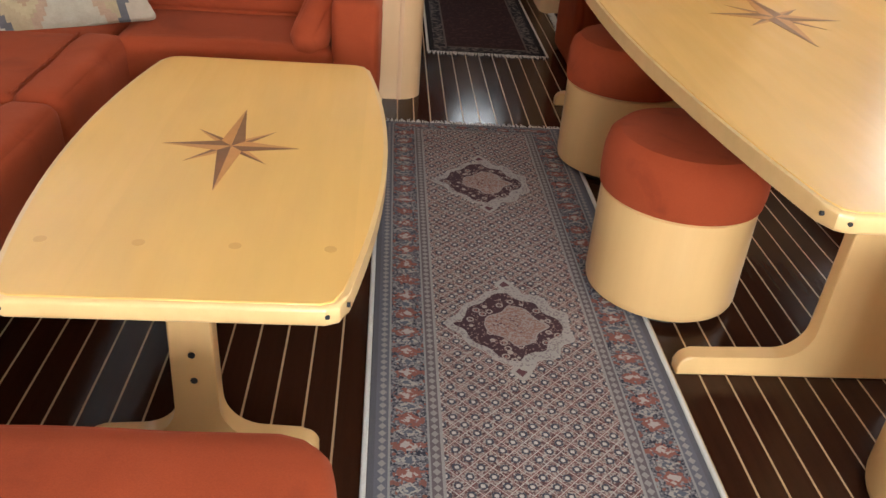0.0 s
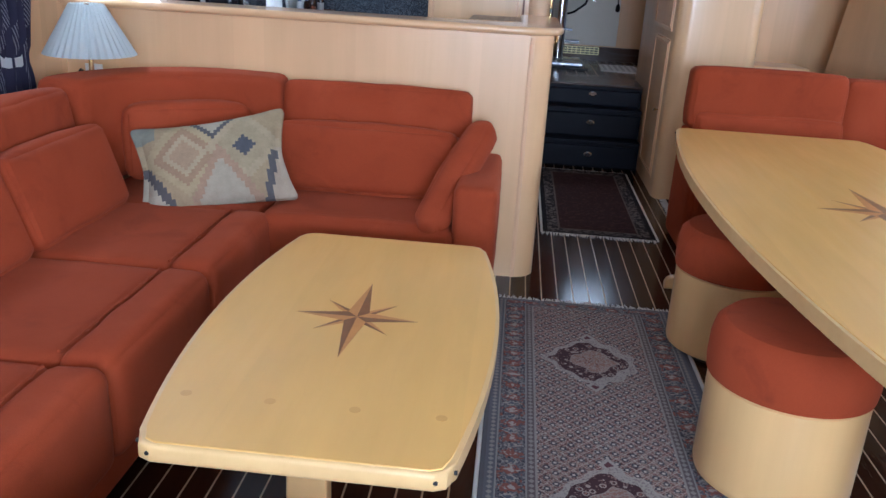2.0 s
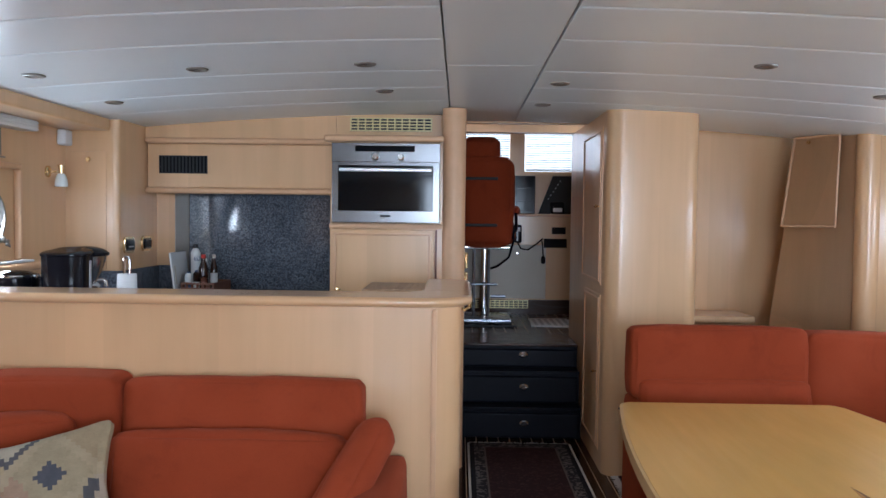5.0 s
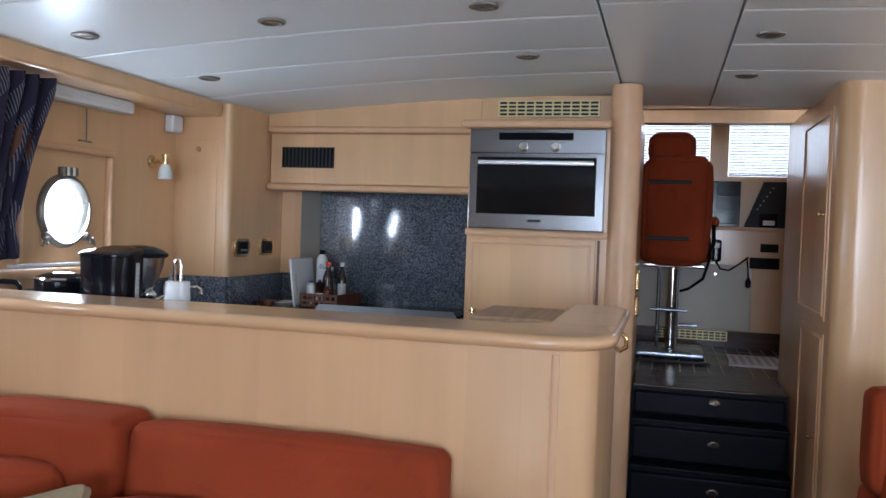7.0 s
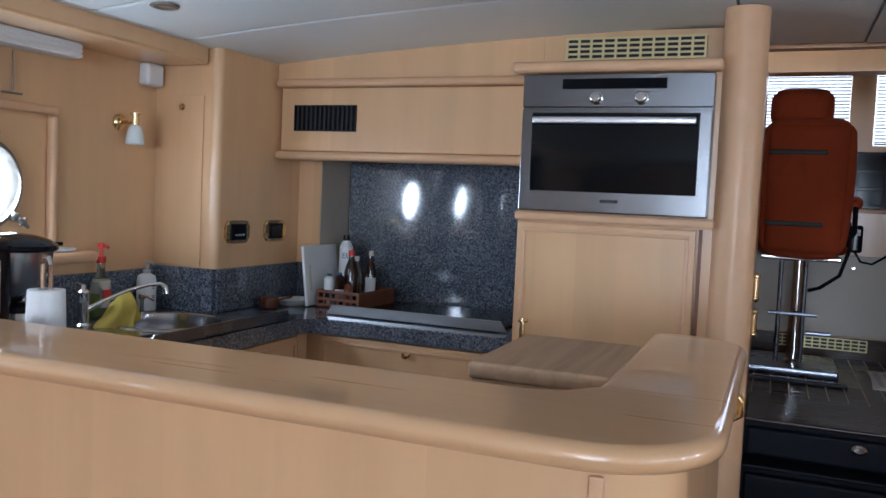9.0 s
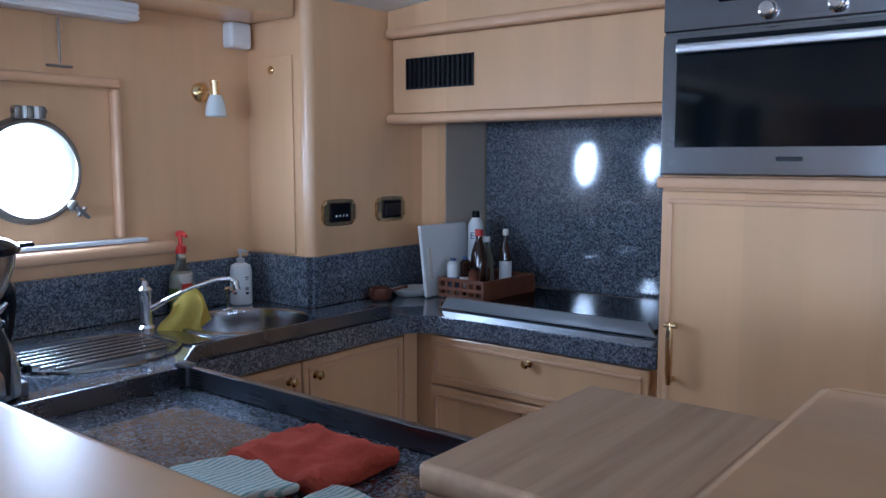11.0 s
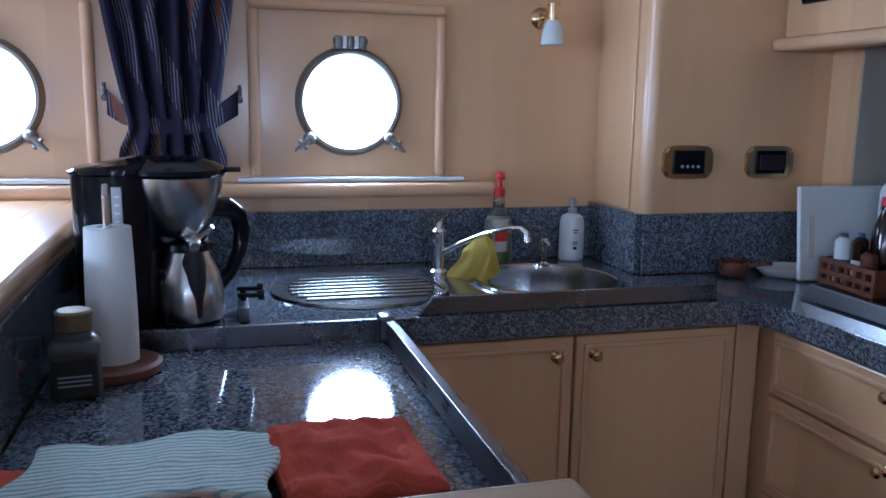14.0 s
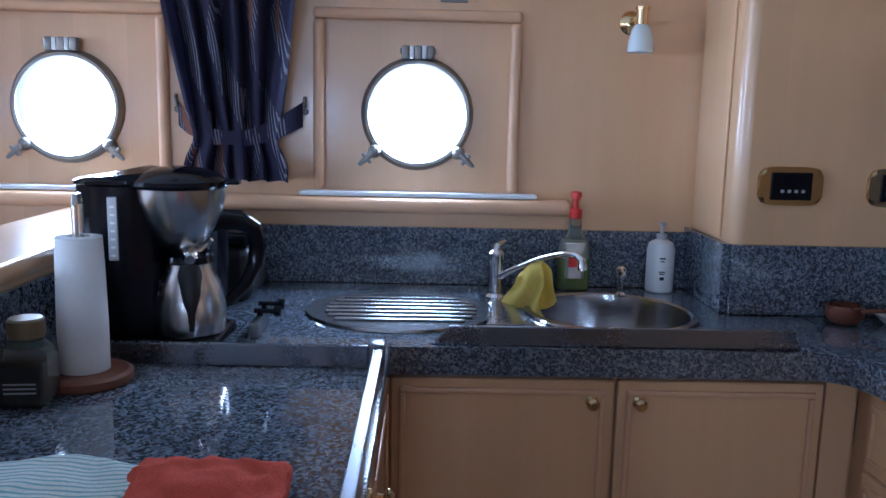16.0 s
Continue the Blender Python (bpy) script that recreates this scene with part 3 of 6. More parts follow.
# corner casing in the galley
bm = B()
prism(bm, [(-1.95, 6.15)] + arc((-1.69, 6.18), 0.03, -90, 0, 6) + [(-1.66, 6.715), (-1.95, 6.715)], 0.0, 1.99)
structure("wall_galley_casing", bm, VENEER, "maple corner casing with a rounded edge")
bm = B()
box(bm, -1.95, -1.55, 6.715, 7.05, 0.0, 2.0)
box(bm, -1.55, -0.53, 6.985, 7.05, 0.0, 2.0)
structure("wall_galley_back", bm, VENEER, "maple back wall of the galley")
structure("splashback", box(B(), -1.545, -0.535, 6.965, 6.984, 0.925, 1.56, 0.002), GRANITE, "polished blue-grey granite splashback behind the hob")

structure("splashback_return", box(B(), -1.5496, -1.546, 6.716, 6.964, 0.926, 1.559, 0.001), OLIVE, "olive grey panel on the return beside the splashback")

# bar partition between saloon and galley, with a rounded end
bm = B()
outer = [(-1.95, 4.56)] + arc((0.105, 4.655), 0.095, -90, 0, 8) + arc((0.14, 5.36), 0.06, 0, 90, 6) + [(0.065, 5.42), (0.065, 4.76), (-1.95, 4.76)]
prism(bm, outer, 0.0, 1.088)
structure("wall_bar", bm, VENEER, "low maple veneer partition with a rounded end")
bm = box(B(), 0.098, 0.116, 4.553, 4.562, 0.0, 1.08, 0.003)
structure("trim_bar_strip", bm, MOULD, "narrow upright maple strip on the partition")
bm = B()
cap = [(-1.95, 4.526)] + arc((0.082, 4.684), 0.158, -90, 0, 10) + arc((0.130, 5.345), 0.11, 0, 90, 8) + [(0.07, 5.455), (0.045, 5.43), (0.045, 4.845)] + [(0.0, 4.79), (-0.04, 4.778), (-1.95, 4.774)]
nosed(bm, cap, 1.088, 1.122, 0.0165)
structure("trim_bar_cap", bm, CAPWOOD, "bullnosed maple cap on the low partition")
bm = box(B(), -1.90, 0.06, 4.761, 4.776, 0.926, 1.079, 0.002)
structure("trim_bar_upstand", bm, GRANITE, "granite upstand behind the galley counter")

# cabin front: wall of the oven tower side, wheelhouse opening
bm = B()
box(bm, 0.105, 0.20, 6.34, 7.62, 0.0, 2.0, 0.004)
structure("wall_passage_port", bm, VENEER, "maple side wall of the passage")
bm = B()
cyl(bm, (0.155, 6.31, 0.0), (0.155, 6.31, 2.003), 0.066, seg=40)
structure("trim_post_port", bm, MOULD, "round maple corner post")
bm = B()
col = arc((1.07, 6.25), 0.085, 180, 270, 8) + arc((1.40, 6.25), 0.085, -90, 0, 8) + [(1.485, 7.62), (0.985, 7.62)]
prism(bm, col, 0.0, 2.003)
structure("wall_starboard_column", bm, VENEER, "maple locker column with rounded corners")
bm = B()
box(bm, 1.485, 3.15, 7.10, 7.22, 0.0, 2.0)
structure("wall_recess_back", bm, VENEER, "maple wall at the back of a recess")


def flare(k, z, off=0.0):
    """A point of the raked side of the recess: k runs from the post to the back."""
    return Vector((2.45 + (2.00 + 0.131 * z - 2.45) * k - 0.87 * off, 6.47 + 0.33 * k - 0.49 * off, z))


def flare_sheet(k0, k1, z0, z1, off, thick, n=6):
    bm = B()
    grid = [[bm.verts.new(flare(k0 + (k1 - k0) * a / n, z0 + (z1 - z0) * b / n, off)) for a in range(n + 1)] for b in range(n + 1)]
    for b in range(n):
        for a in range(n):
            bm.faces.new((grid[b][a], grid[b][a + 1], grid[b + 1][a + 1], grid[b + 1][a]))
    bmesh.ops.solidify(bm, geom=bm.faces[:], thickness=thick)
    return bm


structure("wall_recess_flare", flare_sheet(0.0, 1.0, 0.0, 2.0, 0.0, 0.03), VENEER, "raked maple side wall of the recess")
bm = B()
cyl(bm, (2.507, 6.44, 0.0), (2.507, 6.44, 2.0), 0.070, seg=36)
box(bm, 2.52, 3.15, 6.38, 6.50, 0.0, 2.0)
structure("wall_starboard_front", bm, VENEER, "maple wall with a round post")
structure("ledge_recess", box(B(), 1.486, 2.0, 6.75, 7.099, 0.78, 0.82, 0.01), VENEER, "maple ledge low in the recess")

# header and wheelhouse shell
bm = B()
box(bm, -1.658, -0.536, 6.528, 6.5595, 1.8505, 2.0)
box(bm, 0.20, 0.985, 6.94, 7.0, 2.0, 2.62)
structure("wall_header", bm, VENEER, "maple fascia under the ceiling")
bm = B()
box(bm, -1.3, 2.6, 7.0, 9.6, 2.60, 2.66)
structure("ceiling_wheelhouse", bm, CEIL, "pale ceiling of the raised wheelhouse")
bm = B()
for a, b in ((-1.3, -0.05), (0.64, 0.775), (1.24, 2.6)):
    box(bm, a, b, 9.22, 9.34, 0.5, 2.6)
for a, b in ((-0.05, 0.64), (0.775, 1.24)):
    box(bm, a, b, 9.22, 9.34, 0.5, 1.83)
    box(bm, a, b, 9.22, 9.34, 2.40, 2.6)
box(bm, -1.42, -1.3, 7.5, 9.34, 0.5, 2.6)
box(bm, 2.6, 2.72, 7.5, 9.34, 0.5, 2.6)
box(bm, -1.42, 0.105, 7.5, 7.62, 0.5, 2.6)
box(bm, 1.485, 2.72, 7.5, 7.62, 0.5, 2.6)
box(bm, 0.105, 1.485, 7.5, 7.62, 2.003, 2.6)
structure("wall_wheelhouse", bm, VENEER, "maple walls of the raised wheelhouse with window openings")
bm = B()
box(bm, -1.3, 2.6, 7.42, 9.3, 0.50, 0.565)
structure("floor_wheelhouse", bm, TEAK, "dark glossy teak platform of the wheelhouse")
bm = B()
for k in range(18):
    box(bm, -0.2 + k * 0.082, -0.196 + k * 0.082, 7.44, 9.2, 0.5645, 0.5662)
structure("floor_wheelhouse_strips", bm, HOLLY, "thin pale inlay strips in the platform")

# daylight beyond the openings
bm = B()
box(bm, -2.06, -2.04, -1.5, 8, 0.2, 2.8)
structure("backdrop_port", bm, DAYLIGHT, "blank bright overcast daylight outside")
bm = B()
box(bm, 3.24, 3.26, -1.5, 8, 0.2, 2.8)
structure("backdrop_starboard", bm, DAYLIGHT, "blank bright overcast daylight outside")
bm = B()
box(bm, -1.5, 2.8, 9.9, 9.92, 0.8, 3.2)
structure("backdrop_bow", bm, DAYLIGHT_BOW, "blank bright overcast daylight outside")
# glowing sheet added behind the assumed aft opening, never in view
bm = B()
box(bm, -1.2, 2.7, -2.02, -2.0, 0.0, 2.6)
structure("backdrop_aft", bm, DAYLIGHT, "blank bright overcast daylight outside")

# ---------- stairs with drawers up to the wheelhouse ----------
stairs = thing("drawer_stairs", "navy leather stair risers with drawers and chrome knobs", "stairs")
for k, (y, z, h, kz) in enumerate(((6.92, 0.0, 0.19, 0.108), (7.02, 0.206, 0.198, 0.320), (7.12, 0.420, 0.144, 0.512))):
    part("carcass", box(B(), 0.205, 0.975, y + 0.012, 7.60 + 0.001 * k, z, z + h), NAVY, stairs)
    riser = part("drawer_front", box(B(), 0.215, 0.965, y - 0.020, y + 0.011, z + 0.006, z + h - 0.022, 0.013, 4), NAVY, stairs)
    bm = B()
    lathe(bm, [(0.004, 0), (0.006, 0.012), (0.018, 0.018), (0.019, 0.024), (0.013, 0.029)], seg=20, m=pose(0, 0, 0, 90, 0, 0) @ Matrix.Diagonal((1.5, 1, 1, 1)))
    part("knob", bm, CHROME, riser, "oval chrome knob", at=Matrix.Translation((0.612 + 0.003 * k, y - 0.020, kz)))
    part("tread", box(B(), 0.205, 0.975, y - 0.026, 7.60, z + h, z + h + 0.0155, 0.006), NAVY if k < 2 else TEAK, stairs)

# ---------- galley fixed furniture ----------


def panel_door(name, parent, w, h, m, mat=None, r=0.008):
    """A door leaf in the xz plane facing -y, with a beaded frame; origin at the lower left front."""
    d = part(name, box(B(), 0.002, w - 0.002, 0.0, 0.02, 0.002, h - 0.002, 0.004), mat or VENEER, parent, at=m)
    bm = B()
    e = 0.02
    for a, b, c, f in ((e, w - e, e, e + 0.012), (e, w - e, h - e - 0.012, h - e), (e, e + 0.012, e + 0.0121, h - e - 0.0121), (w - e - 0.012, w - e, e + 0.0121, h - e - 0.0121)):
        box(bm, a, b, -0.007, 0.001, c, f, 0.003, 2)
    part("bead", bm, MOULD, d)
    return d


def knob(parent, x, z, m=None, r=0.012):
    bm = B()
    lathe(bm, [(r * 0.9, 0), (r, 0.002), (r * 0.35, 0.006), (r * 0.35, 0.014), (r, 0.019), (r * 1.05, 0.025), (r * 0.6, 0.031)], seg=24, m=pose(0, 0, 0, 90, 0, 0))
    return part("knob", bm, BRASS, parent, "polished brass knob", at=Matrix.Translation((x, -0.001, z)))


def along_x(x, y, z):
    """Front facing +x at x, running along +y."""
    return pose(x, y, z, 0, 0, 90)


# sink cabinet faces +x
sinkcab = thing("sink_cabinet", "maple cabinet with two doors and brass knobs", "cabinet")
part("body", box(B(), -1.94, -1.366, 4.80, 6.70, 0.0, 0.74), VENEER, sinkcab)
part("top_rail", box(B(), -1.386, -1.366, 4.80, 6.324, 0.7401, 0.868), VENEER, sinkcab)
for y0, kx in ((5.372, 0.403), (5.825, 0.045)):
    d = panel_door("door", sinkcab, 0.451 if y0 < 5.5 else 0.42, 0.76, along_x(-1.345, y0, 0.10))
    knob(d, kx, 0.715)
part("stile", box(B(), -1.366, -1.346, 6.247, 6.31, 0.10, 0.868, 0.002), VENEER, sinkcab)
hobcab = thing("hob_cabinet", "maple drawer cabinet with brass knobs", "cabinet")
part("body", box(B(), -1.364, -0.535, 6.325, 6.96, 0.0, 0.868), VENEER, hobcab)
for z0, h, kz in ((0.705, 0.158, 0.120), (0.46, 0.242, 0.212), (0.10, 0.357, 0.325)):
    d = panel_door("drawer", hobcab, 0.73, h, Matrix.Translation((-1.29, 6.304, z0)))
    knob(d, 0.365, kz)
pencab = thing("peninsula_cabinet", "maple cabinet under the peninsula counter", "cabinet")
part("body", box(B(), -1.3645, 0.062, 4.80, 5.344, 0.0, 0.868), VENEER, pencab)
for k in range(3):
    d = panel_door("door", pencab, 0.42, 0.76, pose(-0.02 - 0.44 * k, 5.366, 0.10, 0, 0, 180))
    knob(d, 0.37 if k % 2 else 0.05, 0.70)

# counter in one piece, with a rounded inner corner
counter = thing("granite_counter", "polished grey speckled granite worktop with thick edge", "counter")
part("peninsula_top", prism(B(), [(-1.329, 4.777), (0.062, 4.777), (0.062, 5.374), (-1.329, 5.374)], 0.869, 0.925, 0.004), GRANITE, counter)
X0, X1, Y0, Y1 = -1.845, -1.425, 5.655, 6.085
for name, pts in (("sink_top", [(-1.94, 4.777), (-1.330, 4.777), (-1.330, Y0), (-1.94, Y0)]),
                  ("sink_top", [(-1.94, Y0), (X0, Y0), (X0, Y1), (-1.94, Y1)]),
                  ("sink_top", [(X1, Y0), (-1.330, Y0), (-1.330, Y1), (X1, Y1)]),
                  ("sink_top", [(-1.94, Y1), (-1.330, Y1), (-1.330, 6.20)] + arc((-1.24, 6.20), 0.09, 180, 135, 3)[1:] + [(-1.36, 6.32), (-1.658, 6.32), (-1.658, 6.148), (-1.94, 6.148)])):
    part(name, prism(B(), pts, 0.869, 0.925), GRANITE, counter)
bm = B()
hole_plate(bm, 0.869, 0.925, 0.0, 0.0, 0.21, 0.215, 0.19)
bmesh.ops.transform(bm, matrix=Matrix(((0, 1, 0, (X0 + X1) / 2), (0, 0, 1, (Y0 + Y1) / 2), (1, 0, 0, 0), (0, 0, 0, 1))), verts=bm.verts[:])
part("sink_surround", bm, GRANITE, counter)
hob_run = arc((-1.24, 6.20), 0.09, 135, 90, 3) + [(-0.537, 6.29), (-0.537, 6.962), (-1.548, 6.962), (-1.548, 6.712), (-1.658, 6.712), (-1.658, 6.321), (-1.36, 6.321)]
part("hob_top", prism(B(), hob_run, 0.869, 0.925, 0.003), GRANITE, counter)
bm = B()
box(bm, -1.949, -1.930, 4.777, 6.130, 0.926, 1.078, 0.002)
box(bm, -1.949, -1.655, 6.130, 6.149, 0.926, 1.091, 0.002)
box(bm, -1.659, -1.640, 6.149, 6.700, 0.926, 1.091, 0.002)
box(bm, -1.655, -1.552, 6.700, 6.714, 0.926, 1.091, 0.002)
structure("trim_upstand", bm, GRANITE, "granite upstand along the galley wall")

# steel fiddle rails on the counter edges
rail = thing("counter_rail", "brushed steel fiddle rail with corner posts", "rail")
part("bar", box(B(), -1.168, 0.05, 5.350, 5.368, 0.926, 0.968, 0.002), RAILSTEEL, rail)
part("bar", box(B(), -1.199, -1.189, 4.80, 5.339, 0.926, 0.966, 0.002), RAILSTEEL, rail)
part("post", box(B(), -1.212, -1.1685, 5.340, 5.370, 0.926, 0.975, 0.006), RAILSTEEL, rail)

# hob
hob = thing("hob", "black glass hob with a steel front rim", "hob")
part("glass", box(B(), -1.25, -0.62, 6.435, 6.90, 0.926, 0.934, 0.002), SCREEN, hob)
part("front_rim_top", box(B(), -1.24, -0.625, 6.416, 6.434, 0.926, 0.944, 0.004), LIPSTEEL, hob)

# hood cabinet
hood = thing("hood_cabinet", "maple wall cabinet over the hob with a black vent", "cabinet")
bm = B()
box(bm, -1.656, -0.535, 6.56, 6.96, 1.56, 1.99)
part("body", bm, VENEER, hood)
part("front_panel", box(B(), -1.645, -0.537, 6.54, 6.559, 1.562, 1.815, 0.003), VENEER, hood)
part("lower_moulding", box(B(), -1.655, -0.537, 6.505, 6.60, 1.525, 1.559, 0.014, 3), MOULD, hood)
part("upper_moulding", box(B(), -1.655, -0.537, 6.505, 6.559, 1.818, 1.85, 0.012, 3), MOULD, hood)
vent = part("vent", box(B(), -1.58, -1.295, 6.533, 6.5395, 1.642, 1.747), BLACKMATT, hood, "black slatted vent")
for k in range(14):
    part("slat", box(B(), -1.574 + k * 0.0205, -1.567 + k * 0.0205, 6.526, 6.5325, 1.646, 1.743), BLACK, vent)

# oven tower
tower = thing("oven_tower", "tall maple cabinet with built-in oven and fridge door", "cabinet")
bm = box(B(), -0.53, 0.104, 6.285, 6.96, 0.0, 1.847)
box(bm, -0.53, 0.104, 6.56, 6.96, 1.848, 1.99)
part("body", bm, VENEER, tower)
part("fascia", box(B(), -0.535, 0.104, 6.528, 6.5595, 1.8485, 1.998), VENEER, tower)
part("moulding", box(B(), -0.56, 0.10, 6.225, 6.284, 1.812, 1.848, 0.013, 3), MOULD, tower)
part("rail", box(B(), -0.53, 0.10, 6.240, 6.284, 1.335, 1.362, 0.006, 2), MOULD, tower)
d = panel_door("fridge_door", tower, 0.575, 1.20, Matrix.Translation((-0.525, 6.262, 0.13)))
bm = B()
tube(bm, [(0.045, -0.002, 0.735), (0.045, -0.03, 0.735)], 0.007)
tube(bm, [(0.045, -0.002, 0.87), (0.045, -0.03, 0.87)], 0.007)
tube(bm, [(0.045, -0.03, 0.725), (0.045, -0.032, 0.76), (0.045, -0.032, 0.845), (0.045, -0.03, 0.88)], [0.006, 0.009, 0.009, 0.006], 12)
tube(bm, [(0.030, -0.03, 0.872), (0.062, -0.03, 0.872)], 0.006)
part("handle", bm, BRASS, d, "polished brass bar handle")
part("gap", box(B(), 0.056, 0.066, 6.27, 6.2845, 0.13, 1.33), CRATE, tower)
grille = part("grille", box(B(), -0.453, 0.024, 6.516, 6.5275, 1.898, 1.976), BLACKMATT, tower, "pale gilt ventilation grille")


def gilt_grille(parent, w, h, n, rows, m):
    for k in range(n + 1):
        x = k * (w - 0.008) / n
        part("bar", box(B(), x, x + 0.008, -0.006, 0, 0, h), BRASSPAINT, parent, at=m)
    for k in range(rows + 1):
        z = k * (h - 0.007) / rows
        part("bar", box(B(), 0.0081, w - 0.0081, -0.005, -0.001, z, z + 0.007), BRASSPAINT, parent, at=m)


gilt_grille(grille, 0.477, 0.078, 11, 4, Matrix.Translation((-0.453, 6.5155, 1.898)))

oven = thing("built_in_oven", "brushed steel compact oven with dark glass door", "oven")
part("body", box(B(), -0.515, 0.08, 6.236, 6.284, 1.366, 1.804, 0.003), OVENSTEEL, oven)
part("control_panel", box(B(), -0.515, 0.08, 6.226, 6.2355, 1.70, 1.804, 0.003), OVENSTEEL, oven)
part("display", box(B(), -0.385, -0.06, 6.2235, 6.2255, 1.757, 1.789), SCREEN, oven, "dark display window")
door = part("door", box(B(), -0.513, 0.078, 6.222, 6.2355, 1.368, 1.692, 0.003), OVENSTEEL, oven)
part("glass", box(B(), -0.478, 0.043, 6.2195, 6.2215, 1.432, 1.682, 0.001), OVENGLASS, door, "dark reflecting glass")
part("inner_window", box(B(), -0.42, -0.02, 6.2185, 6.2193, 1.452, 1.622), OVENGLASS, door)
bm = box(B(), -0.47, 0.035, 6.188, 6.200, 1.645, 1.667, 0.005)
box(bm, -0.45, -0.43, 6.20, 6.219, 1.648, 1.664)
box(bm, -0.005, 0.015, 6.20, 6.219, 1.648, 1.664)
part("handle", bm, SATIN, door, "satin bar handle")
part("badge", box(B(), -0.245, -0.19, 6.2205, 6.2218, 1.40, 1.41), BLACKMATT, door)
for x in (-0.275, -0.135):
    bm = B()
    lathe(bm, [(0.021, 0), (0.021, 0.004), (0.017, 0.008), (0.016, 0.022), (0.012, 0.024)], seg=28, m=pose(0, 0, 0, 90, 0, 0))
    part("knob", bm, CHROME, oven, "round chrome knob", at=Matrix.Translation((x, 6.2255, 1.728)))

# ---------- portholes, window frames, curtains ----------


def ring(bm, prof, m, seg=56):
    """Turn a closed profile into a hoop, with no caps."""
    rows = []
    for r, z in prof:
        rows.append([bm.verts.new(m @ Vector((r * math.cos(2 * math.pi * k / seg), r * math.sin(2 * math.pi * k / seg), z))) for k in range(seg)])
    for a, b in zip(rows, rows[1:] + rows[:1]):
        for k in range(seg):
            bm.faces.new((a[k], a[(k + 1) % seg], b[(k + 1) % seg], b[k]))
    return bm


OUT = pose(0, 0, 0, 0, 90, 0)      # turns the upright axis to +x
port = None
for yy in PORTS:
    for wx, turn in ((-1.962, 0), (3.162, 180)):
        at = pose(wx, yy, ZP, 0, 0, turn)
        if port is not None:
            copy_thing(port, at)
            continue
        port = thing("porthole", "round bronze porthole with hinge and clamps", "porthole", at, "portholes")
        hoop = part("rim", ring(B(), [(0.126, -0.045), (0.125, 0.014), (0.128, 0.021), (0.136, 0.022), (0.141, 0.016), (0.146, 0.009), (0.147, 0.0), (0.1375, -0.002), (0.1375, -0.045)], OUT), BRONZE, port)
        pane = part("pane", cyl(B(), (-0.010, 0, 0), (-0.004, 0, 0), 0.1255, seg=56), GLASS, port)
        pane.visible_shadow = False
        bm = B()
        for dy in (-0.032, 0.0, 0.032):
            box(bm, 0.004, 0.034, dy - 0.010, dy + 0.010, 0.138, 0.173, 0.005)
        tube(bm, [(0.022, -0.046, 0.159), (0.022, 0.046, 0.159)], 0.007)
        part("hinge", bm, BRONZE, port)
        for dy in (-0.016, 0.016):
            part("hinge_spacer", box(B(), 0.006, 0.036, dy - 0.0055, dy + 0.0055, 0.140, 0.172, 0.003), WHITE, port, "pale hinge spacer")
        for a in (-42, -138):
            c, s = math.cos(radians(a)), math.sin(radians(a))
            bm = B()
            ball(bm, (0.016, 0.147 * c, 0.147 * s), 0.018)
            tube(bm, [(0.014, 0.138 * c, 0.138 * s), (0.030, 0.170 * c, 0.170 * s)], [0.012, 0.009])
            d = Vector((0, -s, c))
            p = Vector((0.032, 0.173 * c, 0.173 * s))
            tube(bm, [p - Vector((0, 0.020 * c, 0.020 * s)), p, p + Vector((0.0, 0.028 * c, 0.028 * s))], [0.005, 0.009, 0.005])
            tube(bm, [p - d * 0.016, p, p + d * 0.016], [0.005, 0.007, 0.005])
            part("clamp", bm, BRONZE, port, "bronze wing clamp")

frame0 = None
for yy in PORTS:
    for wx, turn in ((-1.95, 0), (3.15, 180)):
        at = pose(wx, yy, 0, 0, 0, turn)
        if frame0 is not None:
            copy_thing(frame0, at)
            continue
        frame0 = thing("window_surround", "maple square moulding framing a porthole panel", "window frame", at, "window surrounds")
        for y0, y1, z0, z1 in ((-0.268, 0.266, 1.608, 1.637), (-0.268, -0.240, 1.171, 1.6075), (0.238, 0.266, 1.171, 1.6075)):
            part("moulding", box(B(), -0.012, 0.022, y0, y1, z0, z1, 0.011, 3), MOULD, frame0)
        bm = B()
        box(bm, 0.001, 0.05, -0.30, 0.315, 1.1605, 1.171, 0.002)
        part("blind_track", bm, WHITE, frame0, "white plastic sill track")
        bm = B()
        box(bm, 0.002, 0.085, -0.33, 0.290, 1.795, 1.845, 0.004)
        for z in (1.799, 1.814, 1.829):
            box(bm, 0.0855, 0.090, -0.33, 0.290, z, z + 0.009, 0.002)
        part("roller_cassette", bm, WHITE, frame0, "white roller blind cassette")
        bm = B()
        tube(bm, [(0.012, 0.09, 1.789), (0.012, 0.091, 1.70), (0.013, 0.09, 1.665)], 0.0028)
        box(bm, 0.002, 0.016, 0.055, 0.125, 1.655, 1.6615, 0.002)
        part("pull_cord", bm, BRONZE, frame0, "cord with a small bronze toggle")

for side, x0, x1, yend in (("port", -1.949, -1.885, 5.82), ("starboard", 3.085, 3.149, 5.50)):
    bm = box(B(), x0, x1, -1.1, yend, 1.118, 1.158, 0.018, 4)
    structure("trim_sill_" + side, bm, MOULD, "rounded maple sill rail below the portholes")


